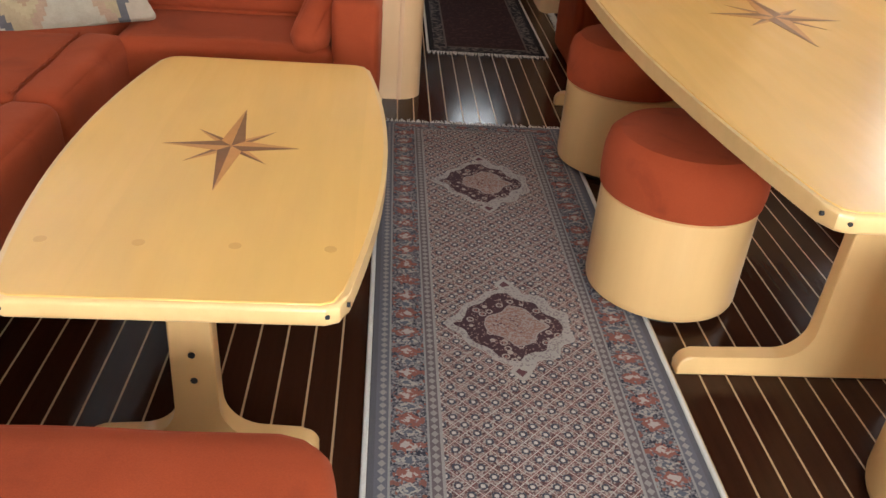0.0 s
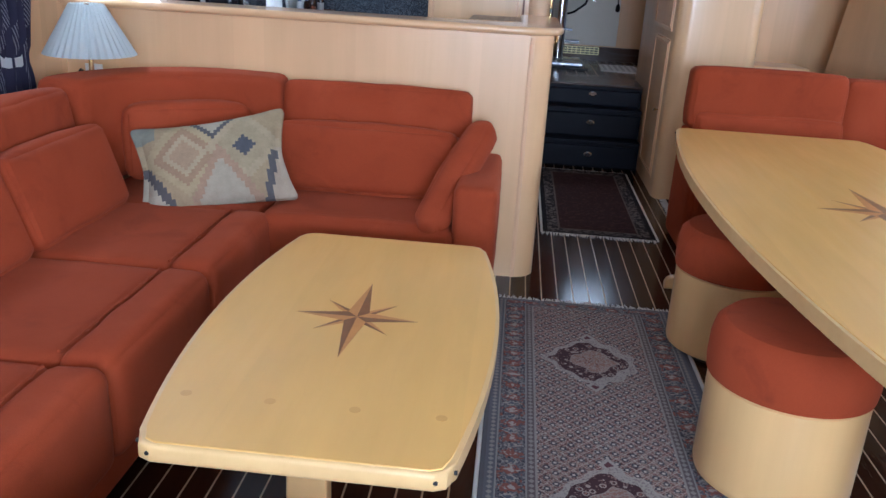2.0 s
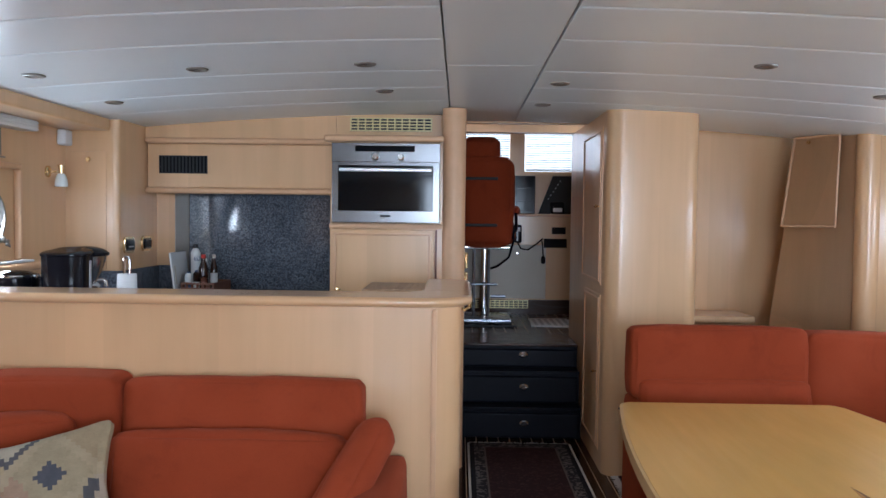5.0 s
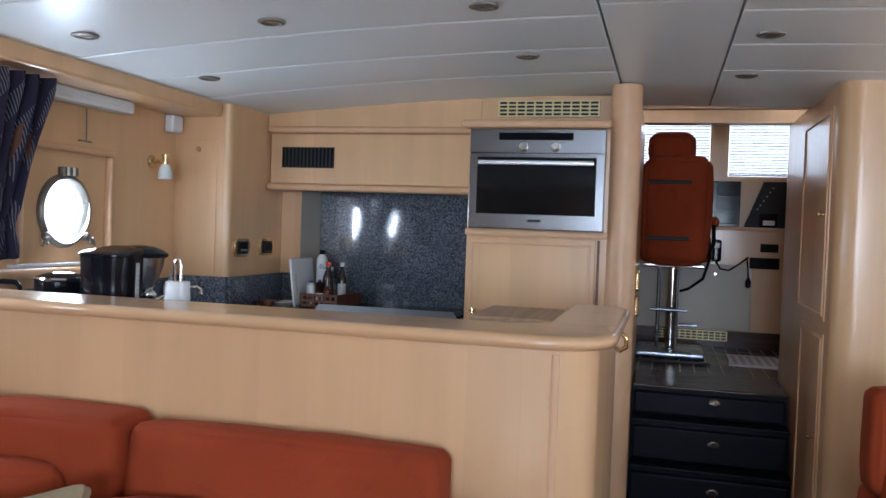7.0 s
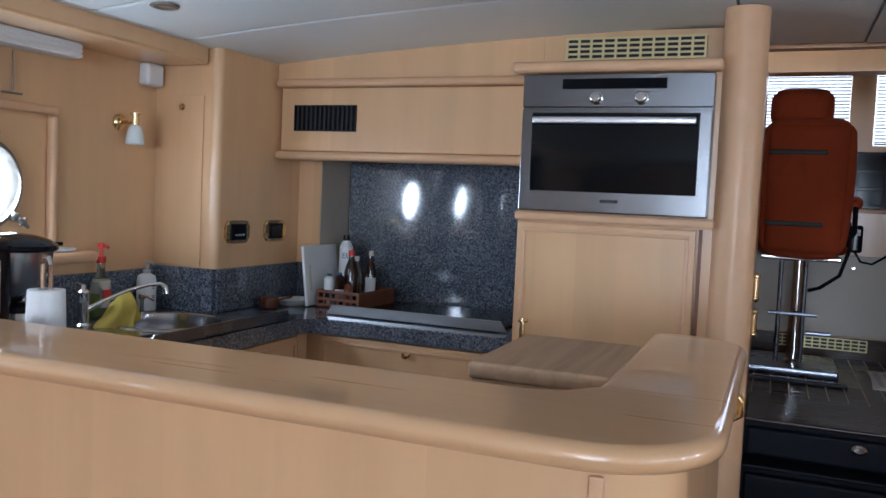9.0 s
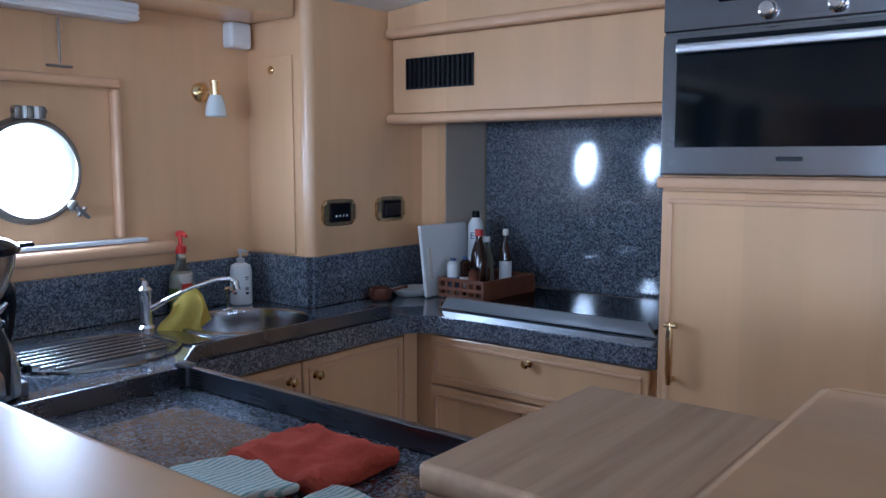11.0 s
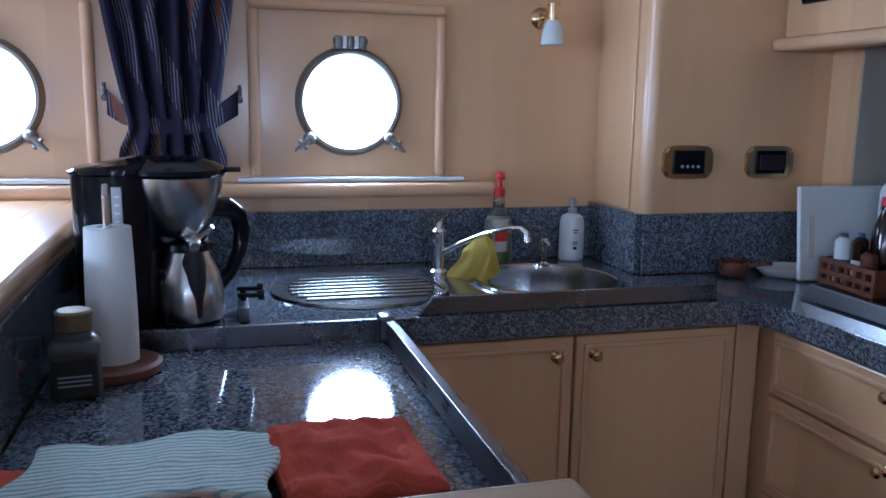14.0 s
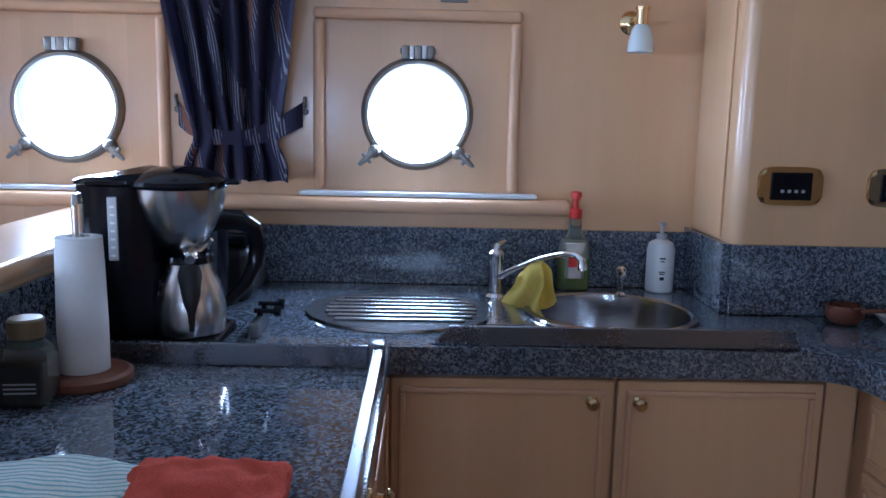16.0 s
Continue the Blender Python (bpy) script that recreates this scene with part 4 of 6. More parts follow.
def make_curtain(at, bottom=1.195, drop=0.0):
    cur = thing("curtain", "long navy curtain with a pale tie band" if drop else "navy patterned curtain gathered by a tie band", "curtain", at, "curtains")
    bm = B()
    nz, ns = 34, 84
    rows = []
    for j in range(nz + 1):
        z = 1.835 - (1.835 - bottom) * j / nz
        d = (z - 1.30 + drop)
        half = 0.108 + 0.075 * min(1, max(0, d / 0.5)) ** 0.8 if d > 0 else 0.108 + 0.03 * min(1, -d / 0.06)
        amp = 0.026 if d > 0.05 else 0.018
        row = []
        for i in range(ns + 1):
            s = i / ns
            ph = 2 * math.pi * 5.5 * s + 0.7 * math.sin(3 * z + 5 * s)
            row.append(bm.verts.new((0.066 + (0.0 if drop else 0.092) * min(1.0, max(0.0, d / 0.48)) ** 1.3 + amp * math.cos(ph) + 0.006 * math.sin(17 * s + 9 * z), (s - 0.5) * 2 * half + 0.010 * math.sin(ph + 1.2), z + 0.004 * math.cos(ph))))
        rows.append(row)
    for a, b in zip(rows, rows[1:]):
        for i in range(ns):
            bm.faces.new((a[i], a[i + 1], b[i + 1], b[i]))
    bmesh.ops.solidify(bm, geom=bm.faces[:], thickness=0.002)
    part("cloth", bm, CURTAIN, cur)
    bm = B()
    pts = [(0.012, -0.16, 1.362), (0.05, -0.125, 1.335), (0.084, -0.05, 1.305), (0.086, 0.03, 1.303), (0.07, 0.10, 1.325), (0.012, 0.16, 1.365)]
    rows = []
    for k in range(21):
        t = k / 20 * 5
        i = min(4, int(t))
        f = t - i
        p = Vector(pts[i]).lerp(Vector(pts[i + 1]), f) - Vector((0, 0, drop))
        h = 0.017 + 0.006 * abs(t - 2.5)
        rows.append([bm.verts.new(p + Vector((0, 0, h))), bm.verts.new(p - Vector((0, 0, h)))])
    for a, b in zip(rows, rows[1:]):
        bm.faces.new((a[0], b[0], b[1], a[1]))
    bmesh.ops.solidify(bm, geom=bm.faces[:], thickness=0.003)
    part("tie_band", bm, PAPER if drop else CURTAIN, cur, "pale tie band" if drop else "dark tie band")
    for dy in (-0.165, 0.165):
        bm = B()
        tube(bm, [(0.0, dy, 1.385), (0.014, dy, 1.385), (0.016, dy, 1.40), (0.008, dy, 1.408)], 0.005)
        ball(bm, (0.003, dy, 1.372), 0.009, 0.5, 1, 1, 10)
        part("hook", bm, BRONZE, cur, "small hook", at=Matrix.Translation((0, 0, -drop)))
    return cur


cur = make_curtain(Matrix.Translation((-1.95, 4.955, 0)))
long = make_curtain(Matrix.Translation((-1.93, 4.01, 0)), 0.765, 0.40)
for yy in (3.145, 2.24, 1.335):
    copy_thing(long, Matrix.Translation((-1.93, yy, 0)))
for yy in (4.955, 4.05, 3.145, 2.24):
    copy_thing(cur, pose(3.15, yy, 0, 0, 0, 180))

# ---------- galley wall fittings ----------


def rounded_plate(w, h, n=48, power=0.42):
    """An outline with swelling ends and soft corners."""
    pts = []
    for k in range(n):
        c, q = math.cos(2 * math.pi * k / n), math.sin(2 * math.pi * k / n)
        pts.append((w / 2 * math.copysign(abs(c) ** power, c), h / 2 * math.copysign(abs(q) ** power, q)))
    return pts


sconce = thing("wall_sconce", "brass wall sconce with opal glass shade", "lamp", Matrix.Translation((-1.949, 5.955, 1.615)))
bm = B()
lathe(bm, [(0.03, 0), (0.03, 0.006), (0.022, 0.012), (0.008, 0.014), (0.006, 0.05)], seg=24, m=OUT)
tube(bm, [(0.045, 0, 0), (0.062, 0.008, 0.0), (0.066, 0.012, 0.0)], 0.007)
cyl(bm, (0.066, 0.012, -0.012), (0.066, 0.012, 0.028), 0.014)
cyl(bm, (0.066, 0.012, 0.028), (0.066, 0.012, 0.034), 0.018)
part("bracket", bm, BRASS, sconce)
bm = B()
lathe(bm, [(0.016, -0.010), (0.024, -0.022), (0.031, -0.05), (0.033, -0.075), (0.030, -0.078), (0.015, -0.045)], (0.066, 0.012, 0), seg=28)
part("shade", bm, PORCELAIN, sconce, "white opal glass bell")
solo("white_sensor_box", box(B(), -1.948, -1.900, 6.045, 6.133, 1.762, 1.845, 0.012, 3), WHITE, "white plastic sensor box on the wall", "box")
pan = thing("locker_door", "flush maple locker door with a round brass catch", "door")
part("leaf", box(B(), -1.925, -1.725, 6.143, 6.1495, 1.095, 1.735, 0.002), VENEER, pan)
bm = B()
lathe(bm, [(0.013, 0), (0.013, 0.005), (0.009, 0.008)], seg=20, m=pose(0, 0, 0, 90, 0, 0))
part("catch", bm, BRASS, pan, "round brass catch", at=Matrix.Translation((-1.822, 6.143, 1.692)))
for y0 in (6.20, 6.455):
    plate = thing("brass_switch_plate", "dark switch panel in a polished brass surround", "switch", group="switch plates")
    part("plate", prism(B(), rounded_plate(0.148, 0.089), 0.0, 0.0125, 0.009, m=pose(-1.6595, y0 + 0.074, 1.2285, 90, 0, 90)), BRASS, plate)
    part("insert", box(B(), -1.6468, -1.642, y0 + 0.027, y0 + 0.121, 1.197, 1.260, 0.002), BLACK, plate, "black insert")
    if y0 < 6.3:
        part("display", box(B(), -1.6418, -1.6410, y0 + 0.055, y0 + 0.10, 1.232, 1.248), SCREEN, plate)
        for k in range(4):
            part("button", box(B(), -1.6418, -1.6400, y0 + 0.048 + k * 0.016, y0 + 0.056 + k * 0.016, 1.214, 1.221, 0.001), SILVERTXT, plate)
    else:
        part("rocker", box(B(), -1.6418, -1.636, y0 + 0.035, y0 + 0.113, 1.208, 1.249, 0.003), BLACKMATT, plate)

# ---------- sink ----------
sink = thing("sink", "stainless steel sink with bowl and ribbed drainer", "sink")


def dished(bm, outline, cx, cy, levels):
    """Rings that shrink towards the middle at given heights."""
    rows = [[bm.verts.new((cx + (x - cx) * s, cy + (y - cy) * s, z)) for x, y in outline] for s, z in levels]
    n = len(outline)
    for a, b in zip(rows, rows[1:]):
        for k in range(n):
            bm.faces.new((a[k], a[(k + 1) % n], b[(k + 1) % n], b[k]))
    bm.faces.new(rows[-1])
    return bm


# bowl
bowl = [(-1.635 + 0.183 * math.cos(2 * math.pi * k / 48), 5.87 + 0.183 * math.sin(2 * math.pi * k / 48)) for k in range(48)]
part("bowl", dished(B(), bowl, -1.635, 5.87, [(1.10, 0.9262), (1.085, 0.932), (1.02, 0.934), (0.99, 0.930), (0.965, 0.90), (0.93, 0.82), (0.82, 0.785), (0.3, 0.778), (0.1, 0.777)]), SINK, sink)
# drainer
dr = [(-1.620 + 0.185 * math.cos(2 * math.pi * k / 40), 5.385 + 0.208 * math.sin(2 * math.pi * k / 40)) for k in range(40)]
part("drainer", dished(B(), dr, -1.620, 5.385, [(1.05, 0.9262), (1.04, 0.932), (1.0, 0.932), (0.96, 0.928), (0.90, 0.927)]), SINK, sink)
for k in range(7):
    x = -1.745 + k * 0.036
    h = 0.175 * math.sqrt(max(0.05, 1 - ((x + 1.635) / 0.185) ** 2))
    part("rib", box(B(), x - 0.007, x + 0.007, 5.385 - h, 5.385 + h, 0.9265, 0.9325, 0.003, 2), SINK, sink)
part("bridge", box(B(), -1.80, -1.50, 5.575, 5.655, 0.926, 0.931, 0.002), SINK, sink)
bm = B()
lathe(bm, [(0.026, 0.931), (0.026, 0.938), (0.019, 0.945), (0.018, 1.012), (0.020, 1.016), (0.020, 1.044), (0.012, 1.052)], (-1.748, 5.611, 0), seg=24)
tube(bm, [(-1.748, 5.611, 1.048), (-1.750, 5.613, 1.060), (-1.775, 5.625, 1.064), (-1.80, 5.635, 1.065)], [0.010, 0.009, 0.006, 0.005])
tube(bm, [(-1.742, 5.617, 0.985), (-1.705, 5.655, 1.015), (-1.655, 5.705, 1.048), (-1.610, 5.752, 1.068), (-1.585, 5.776, 1.070), (-1.574, 5.786, 1.060), (-1.572, 5.788, 1.038)], [0.010, 0.0075, 0.0065, 0.0065, 0.0075, 0.010, 0.011], 14)
solo("mixer_tap", bm, CHROME, "chrome mixer tap with a long spout", "tap")
bm = B()
lathe(bm, [(0.016, 0.931), (0.016, 0.936), (0.007, 0.942), (0.007, 0.985), (0.012, 0.988), (0.013, 1.003), (0.006, 1.008)], (-1.80, 5.93, 0), seg=20)
tube(bm, [(-1.80, 5.93, 0.998), (-1.775, 5.93, 0.998), (-1.76, 5.93, 0.99)], 0.005)
solo("soap_pump", bm, CHROME, "small chrome built-in soap pump", "pump")

# yellow cloth over the spout
bm = B()
n1, n2 = 18, 22
rows = []
for j in range(n2 + 1):
    v = j / n2
    row = []
    for i in range(n1 + 1):
        u = i / n1 - 0.5
        a = (v - 0.42) * 2
        drop = abs(a) * (0.145 if a > 0 else 0.12)
        y = 5.665 + u * (0.05 + 0.085 * abs(a) ** 0.7) + (0.012 * math.sin(6 * a) if a > 0 else 0.01)
        x = -1.667 + math.copysign(0.016 * min(1, abs(a) * 6), a) + 0.012 * math.sin(9 * u + 5 * a) * abs(a)
        dy, dx = y - 5.665, x + 1.667
        z = 1.046 - drop * (1 + 0.25 * math.sin(4 * u + 1)) - 0.018 * abs(u) * 2 * (1 - abs(a)) + 0.55 * u * 0.06
        row.append(bm.verts.new((-1.675 + 0.70 * dy + 0.72 * dx, 5.685 + 0.70 * dy - 0.72 * dx, z)))
    rows.append(row)
for a, b in zip(rows, rows[1:]):
    for i in range(n1):
        bm.faces.new((a[i], a[i + 1], b[i + 1], b[i]))
bmesh.ops.solidify(bm, geom=bm.faces[:], thickness=0.003)
solo("yellow_dishcloth", bm, YELLOW, "yellow dishcloth hung over the tap spout", "cloth")

LIQ = Mat("clear_plastic", (0.62, 0.66, 0.56), 0.10)
LIQ.set("Transmission Weight", 0.93)
LIQ = LIQ.m
soap = thing("dish_soap_bottle", "clear dish soap bottle with red pump, green liquid", "bottle", pose(-1.890, 5.826, 0.926, 0, 0, 0))
SQ = Matrix.Diagonal((0.72, 1.15, 1, 1))
part("bottle", lathe(B(), [(0.033, 0), (0.037, 0.004), (0.037, 0.10), (0.034, 0.125), (0.016, 0.155), (0.014, 0.19)], seg=28, m=SQ), LIQ, soap)
part("liquid", lathe(B(), [(0.031, 0.003), (0.0345, 0.006), (0.0345, 0.085)], seg=28, m=SQ), GREEN, soap, "green liquid")
lab = part("label", lathe(B(), [(0.0375, 0.035), (0.0378, 0.036), (0.0378, 0.125), (0.0345, 0.128)], seg=28, m=Matrix.Diagonal((0.74, 0.92, 1, 1))), CREAM, soap, "pale oval label with a red mark")
part("mark", box(B(), 0.0281, 0.0286, -0.018, 0.018, 0.065, 0.098, 0.002), RED, lab)
bm = B()
lathe(bm, [(0.016, 0.19), (0.017, 0.194), (0.017, 0.212), (0.007, 0.216), (0.006, 0.24), (0.014, 0.243), (0.014, 0.256), (0.006, 0.26)], seg=20)
tube(bm, [(0.0, 0.0, 0.25), (0.02, 0.0, 0.25), (0.032, 0.0, 0.244)], 0.0055)
part("pump", bm, RED, soap, "red pump head")

disp = thing("hand_soap_bottle", "white pump bottle with grey print", "bottle", pose(-1.895, 6.056, 0.926) @ Matrix.Diagonal((0.92, 0.92, 0.92, 1)))
part("bottle", lathe(B(), [(0.035, 0), (0.039, 0.004), (0.039, 0.12), (0.034, 0.14), (0.015, 0.15)], seg=30), WHITE, disp)
bm = B()
lathe(bm, [(0.014, 0.15), (0.015, 0.165), (0.005, 0.168), (0.005, 0.19), (0.011, 0.192), (0.011, 0.198)], seg=18)
tube(bm, [(0.0, 0.0, 0.194), (0.03, -0.006, 0.194), (0.042, -0.008, 0.189)], 0.005)
part("pump", bm, SILVERTXT, disp, "grey pump head")
bm = B()
for z, h, w in ((0.098, 0.004, 0.016), (0.09, 0.003, 0.012), (0.06, 0.003, 0.018), (0.054, 0.003, 0.014), (0.038, 0.009, 0.012)):
    box(bm, 0.0385, 0.0398, -w / 2 - 0.004, w / 2 - 0.004, z, z + h)
tagged(part("print", bm, BLACKMATT, disp, "small grey print bars"), kind="stuff")

bowl_s = thing("copper_bowl", "small brown copper bowl with a handle", "bowl", Matrix.Translation((-1.574, 6.388, 0.926)))
part("bowl", lathe(B(), [(0.018, 0), (0.034, 0.006), (0.042, 0.022), (0.040, 0.042), (0.034, 0.044), (0.034, 0.03), (0.02, 0.012)], seg=28), COPPER, bowl_s)
part("handle", tube(B(), [(0.036, 0.02, 0.036), (0.05, 0.05, 0.042), (0.056, 0.075, 0.044)], 0.005), COPPER, bowl_s)
bm = B()
nn = 48
lathe(bm, [(0.05, 0.0), (0.058, 0.004), (0.075, 0.030), (0.078, 0.034), (0.074, 0.034), (0.056, 0.008)], seg=nn, m=Matrix.Diagonal((0.85, 1.15, 0.75, 1)))
for v in bm.verts:
    a = math.atan2(v.co.y, v.co.x)
    f = 1 + 0.05 * math.cos(14 * a) * (v.co.z / 0.034)
    v.co.x *= f
    v.co.y *= f
solo("fluted_dish", bm, WHITE, "white fluted baking dish", "dish", pose(-1.56, 6.545, 0.926))
cbw = thing("white_cutting_board", "white plastic cutting board leaning on the wall", "cutting board", pose(-1.482, 6.652, 0.927, 0, 0, 90) @ pose(0, 0, 0, -7, 0, 0))
part("board", box(B(), -0.135, 0.135, -0.007, 0.007, 0.0, 0.25, 0.006, 3), WHITE, cbw)
part("slot", box(B(), -0.108, -0.09, -0.0095, -0.0072, 0.06, 0.17, 0.0005), CREAM, cbw, "slot handle")

# teak crate with bottles
crate = thing("spice_crate", "small teak lattice crate", "crate", pose(-1.352, 6.702, 0.9265, 0, 0, -4))
L, D = 0.205, 0.29
for y0 in (-D / 2, D / 2 - 0.01):
    for z in (0.002, 0.028, 0.058):
        part("slat", box(B(), -L / 2, L / 2, y0, y0 + 0.010, z, z + 0.013, 0.002), CRATE, crate)
    for k in range(7):
        x = -L / 2 + k * (L - 0.012) / 6
        part("upright", box(B(), x, x + 0.012, y0 + 0.001, y0 + 0.009, 0.0151, 0.0279), CRATE, crate)
        part("upright", box(B(), x, x + 0.012, y0 + 0.001, y0 + 0.009, 0.0411, 0.0579), CRATE, crate)
for x0 in (-L / 2, L / 2 - 0.01):
    part("end_board", box(B(), x0, x0 + 0.010, -D / 2 + 0.0101, D / 2 - 0.0101, 0.002, 0.071, 0.002), CRATE, crate)
part("bottom", box(B(), -L / 2 + 0.0101, L / 2 - 0.0101, -D / 2 + 0.0101, D / 2 - 0.0101, 0.0, 0.008), CRATE, crate)


def bottle(name, label, x, y, h, r, mat, cap, capmat, tag=None, neck=0.4):
    t = thing(name, label, "bottle", pose(x, y, 0.9355, 0, 0, 20), "bottles in the crate")
    part("glass", lathe(B(), [(r * 0.9, 0), (r, 0.004), (r, h * (1 - neck)), (r * 0.8, h * (1 - neck * 0.75)), (r * 0.42, h * (1 - neck * 0.4)), (r * 0.40, h * 0.9)], seg=24), mat, t)
    part("cap", lathe(B(), [(r * 0.46, h * 0.9), (r * 0.48, h * 0.905), (r * 0.48, h * 0.995), (r * 0.42, h)], seg=20), capmat, t, cap)
    if tag:
        part("label", lathe(B(), [(r * 1.012, h * 0.18), (r * 1.015, h * 0.185), (r * 1.015, h * 0.48), (r * 1.012, h * 0.485)], seg=24), tag, t, "paper label")
    return t


oil = bottle("oil_flask", "white oil flask with dark cap and blue letters", -1.430, 6.742, 0.283, 0.029, WHITE, "black cap", BLACK, None, 0.18)
fc = bpy.data.curves.new("letters", "FONT")
fc.body, fc.size, fc.extrude, fc.align_x = "EU", 0.034, 0.0006, "CENTER"
fo = new("letters", fc)
fo.data.materials.append(GLUE)
fo.parent = oil
fo.matrix_local = pose(0, 0, 0, 0, 0, 14) @ Matrix.Translation((0.0, -0.0296, 0.185)) @ pose(0, 0, 0, 90, 0, 0)
bottle("sauce_bottle", "dark sauce bottle with red cap", -1.356, 6.658, 0.226, 0.029, AMBER, "red cap", RED, None)
bottle("vinegar_bottle", "clear vinegar bottle with pale cap", -1.366, 6.720, 0.197, 0.025, LIQ, "pale cap", WHITE, None)
bottle("sauce_bottle", "dark brown bottle with a white paper label", -1.330, 6.785, 0.220, 0.022, AMBER, "pale cap", CREAM, WHITE)
bottle("spice_jar", "small jar with blue cap and white label", -1.428, 6.604, 0.125, 0.021, WHITE, "blue cap", GLUE, GLUE, 0.15)
bottle("spice_jar", "small dark jar with blue cap", -1.386, 6.618, 0.132, 0.019, AMBER, "blue cap", GLUE, WHITE, 0.15)
bottle("spice_jar", "small reddish jar with dark cap", -1.335, 6.600, 0.100, 0.019, COPPER, "dark cap", BLACK, None, 0.15)

# sloping steel lips along the sink front and the hob front
lip = thing("sink_lip", "brushed steel lip along the sink counter edge", "rail")
part("bar", prism(B(), [(5.455, 0.9255), (6.19, 0.9255), (6.175, 0.964), (5.49, 0.964)], -0.005, 0.005, 0.002, m=pose(-1.352, 0, 0, 90, 0, 90) @ pose(0, 0, 0, 0, 0, 0)), RAILSTEEL, lip)
lip = thing("hob_lip", "sloping brushed steel lip in front of the hob", "rail")
part("bar", prism(B(), [(-1.315, 0.0), (-0.585, 0.0), (-0.61, 0.038), (-1.292, 0.038)], -0.006, 0.006, 0.002, m=pose(0, 6.398, 0.928, 86, 0, 0)), STEEL, lip)

# ---------- coffee corner ----------
cm = thing("coffee_maker", "black drip coffee maker with steel thermal jug", "coffee maker", pose(-1.328, 4.934, 0.926) @ Matrix.Diagonal((1, 1, 0.975, 1)))


def rounded(cx, cy, hx, hy, n=40, power=0.72):
    """A soft-cornered oval outline."""
    pts = []
    for k in range(n):
        c, q = math.cos(2 * math.pi * k / n), math.sin(2 * math.pi * k / n)
        pts.append((cx + hx * math.copysign(abs(c) ** power, c), cy + hy * math.copysign(abs(q) ** power, q)))
    return pts


def stacked(bm, levels, cx, cy, hx, hy):
    """A body of soft ovals, each scaled and lifted; tilt raises the far side."""
    rows = []
    for f, z, tilt in levels:
        rows.append([bm.verts.new((cx + (x - cx) * f, cy + (y - cy) * f, z + tilt * (y - cy))) for x, y in rounded(cx, cy, hx, hy)])
    for a, b in zip(rows, rows[1:]):
        for k in range(len(a)):
            bm.faces.new((a[k], a[(k + 1) % len(a)], b[(k + 1) % len(a)], b[k]))
    bm.faces.new(rows[0][::-1])
    bm.faces.new(rows[-1])
    return bm


part("base", box(B(), -0.085, 0.080, -0.134, 0.125, 0.0, 0.03, 0.012, 3), BLACK, cm)
part("tower", stacked(B(), ((0.93, 0.0301, 0), (0.95, 0.06, 0), (0.98, 0.20, 0), (1.0, 0.316, 0)), 0.0, -0.060, 0.088, 0.078), BLACK, cm)
part("back_column", box(B(), -0.090, -0.005, -0.02, 0.09, 0.0301, 0.30, 0.02, 4), BLACK, cm)
part("tank_lid", stacked(B(), ((1.01, 0.3165, 0), (1.05, 0.320, 0.02), (1.05, 0.327, 0.05), (0.97, 0.335, 0.10), (0.55, 0.341, 0.12)), 0.0, -0.060, 0.088, 0.078), BLACK, cm, "sloping black tank lid")
part("basket_lid", lathe(B(), [(0.086, 0.312), (0.092, 0.318), (0.090, 0.326), (0.074, 0.338), (0.045, 0.348), (0.015, 0.352)], (0.022, 0.045, 0), 40), BLACK, cm, "domed black lid")
part("lid_tab", box(B(), 0.02, 0.045, 0.132, 0.162, 0.320, 0.329, 0.003), BLACK, cm)
part("filter_basket", lathe(B(), [(0.022, 0.193), (0.035, 0.197), (0.052, 0.215), (0.070, 0.25), (0.083, 0.29), (0.086, 0.312)], (0.015, 0.045, 0), 40), JUGSTEEL, cm, "brushed steel filter basket")
jug = part("jug", lathe(B(), [(0.062, 0.031), (0.066, 0.036), (0.067, 0.08), (0.058, 0.125), (0.044, 0.155), (0.042, 0.168)], (0.02, 0.06, 0), 36), JUGSTEEL, cm, "steel thermal jug")
part("jug_lid", lathe(B(), [(0.043, 0.168), (0.047, 0.171), (0.045, 0.182), (0.02, 0.19)], (0.02, 0.06, 0), 30), BLACK, jug)
ca, sa = math.cos(radians(18)), math.sin(radians(18))
part("jug_front", tube(B(), [(0.02 + r * ca, 0.06 + r * sa, z) for r, z in ((0.030, 0.168), (0.037, 0.145), (0.046, 0.115), (0.055, 0.080), (0.062, 0.045))], [0.018, 0.023, 0.021, 0.014, 0.006], 14), BLACKMATT, jug)
part("jug_spout", tube(B(), [(0.02 + r * ca, 0.06 + r * sa, z) for r, z in ((0.010, 0.186), (0.034, 0.186), (0.050, 0.180))], [0.020, 0.018, 0.010], 14), CHROME, jug, "bright pouring lip")
part("jug_lever", tube(B(), [(0.015, 0.06, 0.185), (0.028, 0.090, 0.195), (0.035, 0.108, 0.215)], [0.012, 0.008, 0.004]), CHROME, jug)
gauge = part("water_gauge", box(B(), 0.0855, 0.0895, -0.062, -0.044, 0.18, 0.298, 0.0015), SILVERTXT, cm, "narrow water gauge with white marks")
for k in range(7):
    part("mark", box(B(), 0.0896, 0.0901, -0.057, -0.049, 0.188 + k * 0.015, 0.192 + k * 0.015), WHITE, gauge)
loop = [(-0.02, 0.085, 0.238), (-0.035, 0.105, 0.243), (-0.06, 0.135, 0.240), (-0.085, 0.158, 0.222), (-0.095, 0.166, 0.185), (-0.092, 0.160, 0.145), (-0.075, 0.142, 0.105), (-0.05, 0.118, 0.078), (-0.02, 0.098, 0.070)]
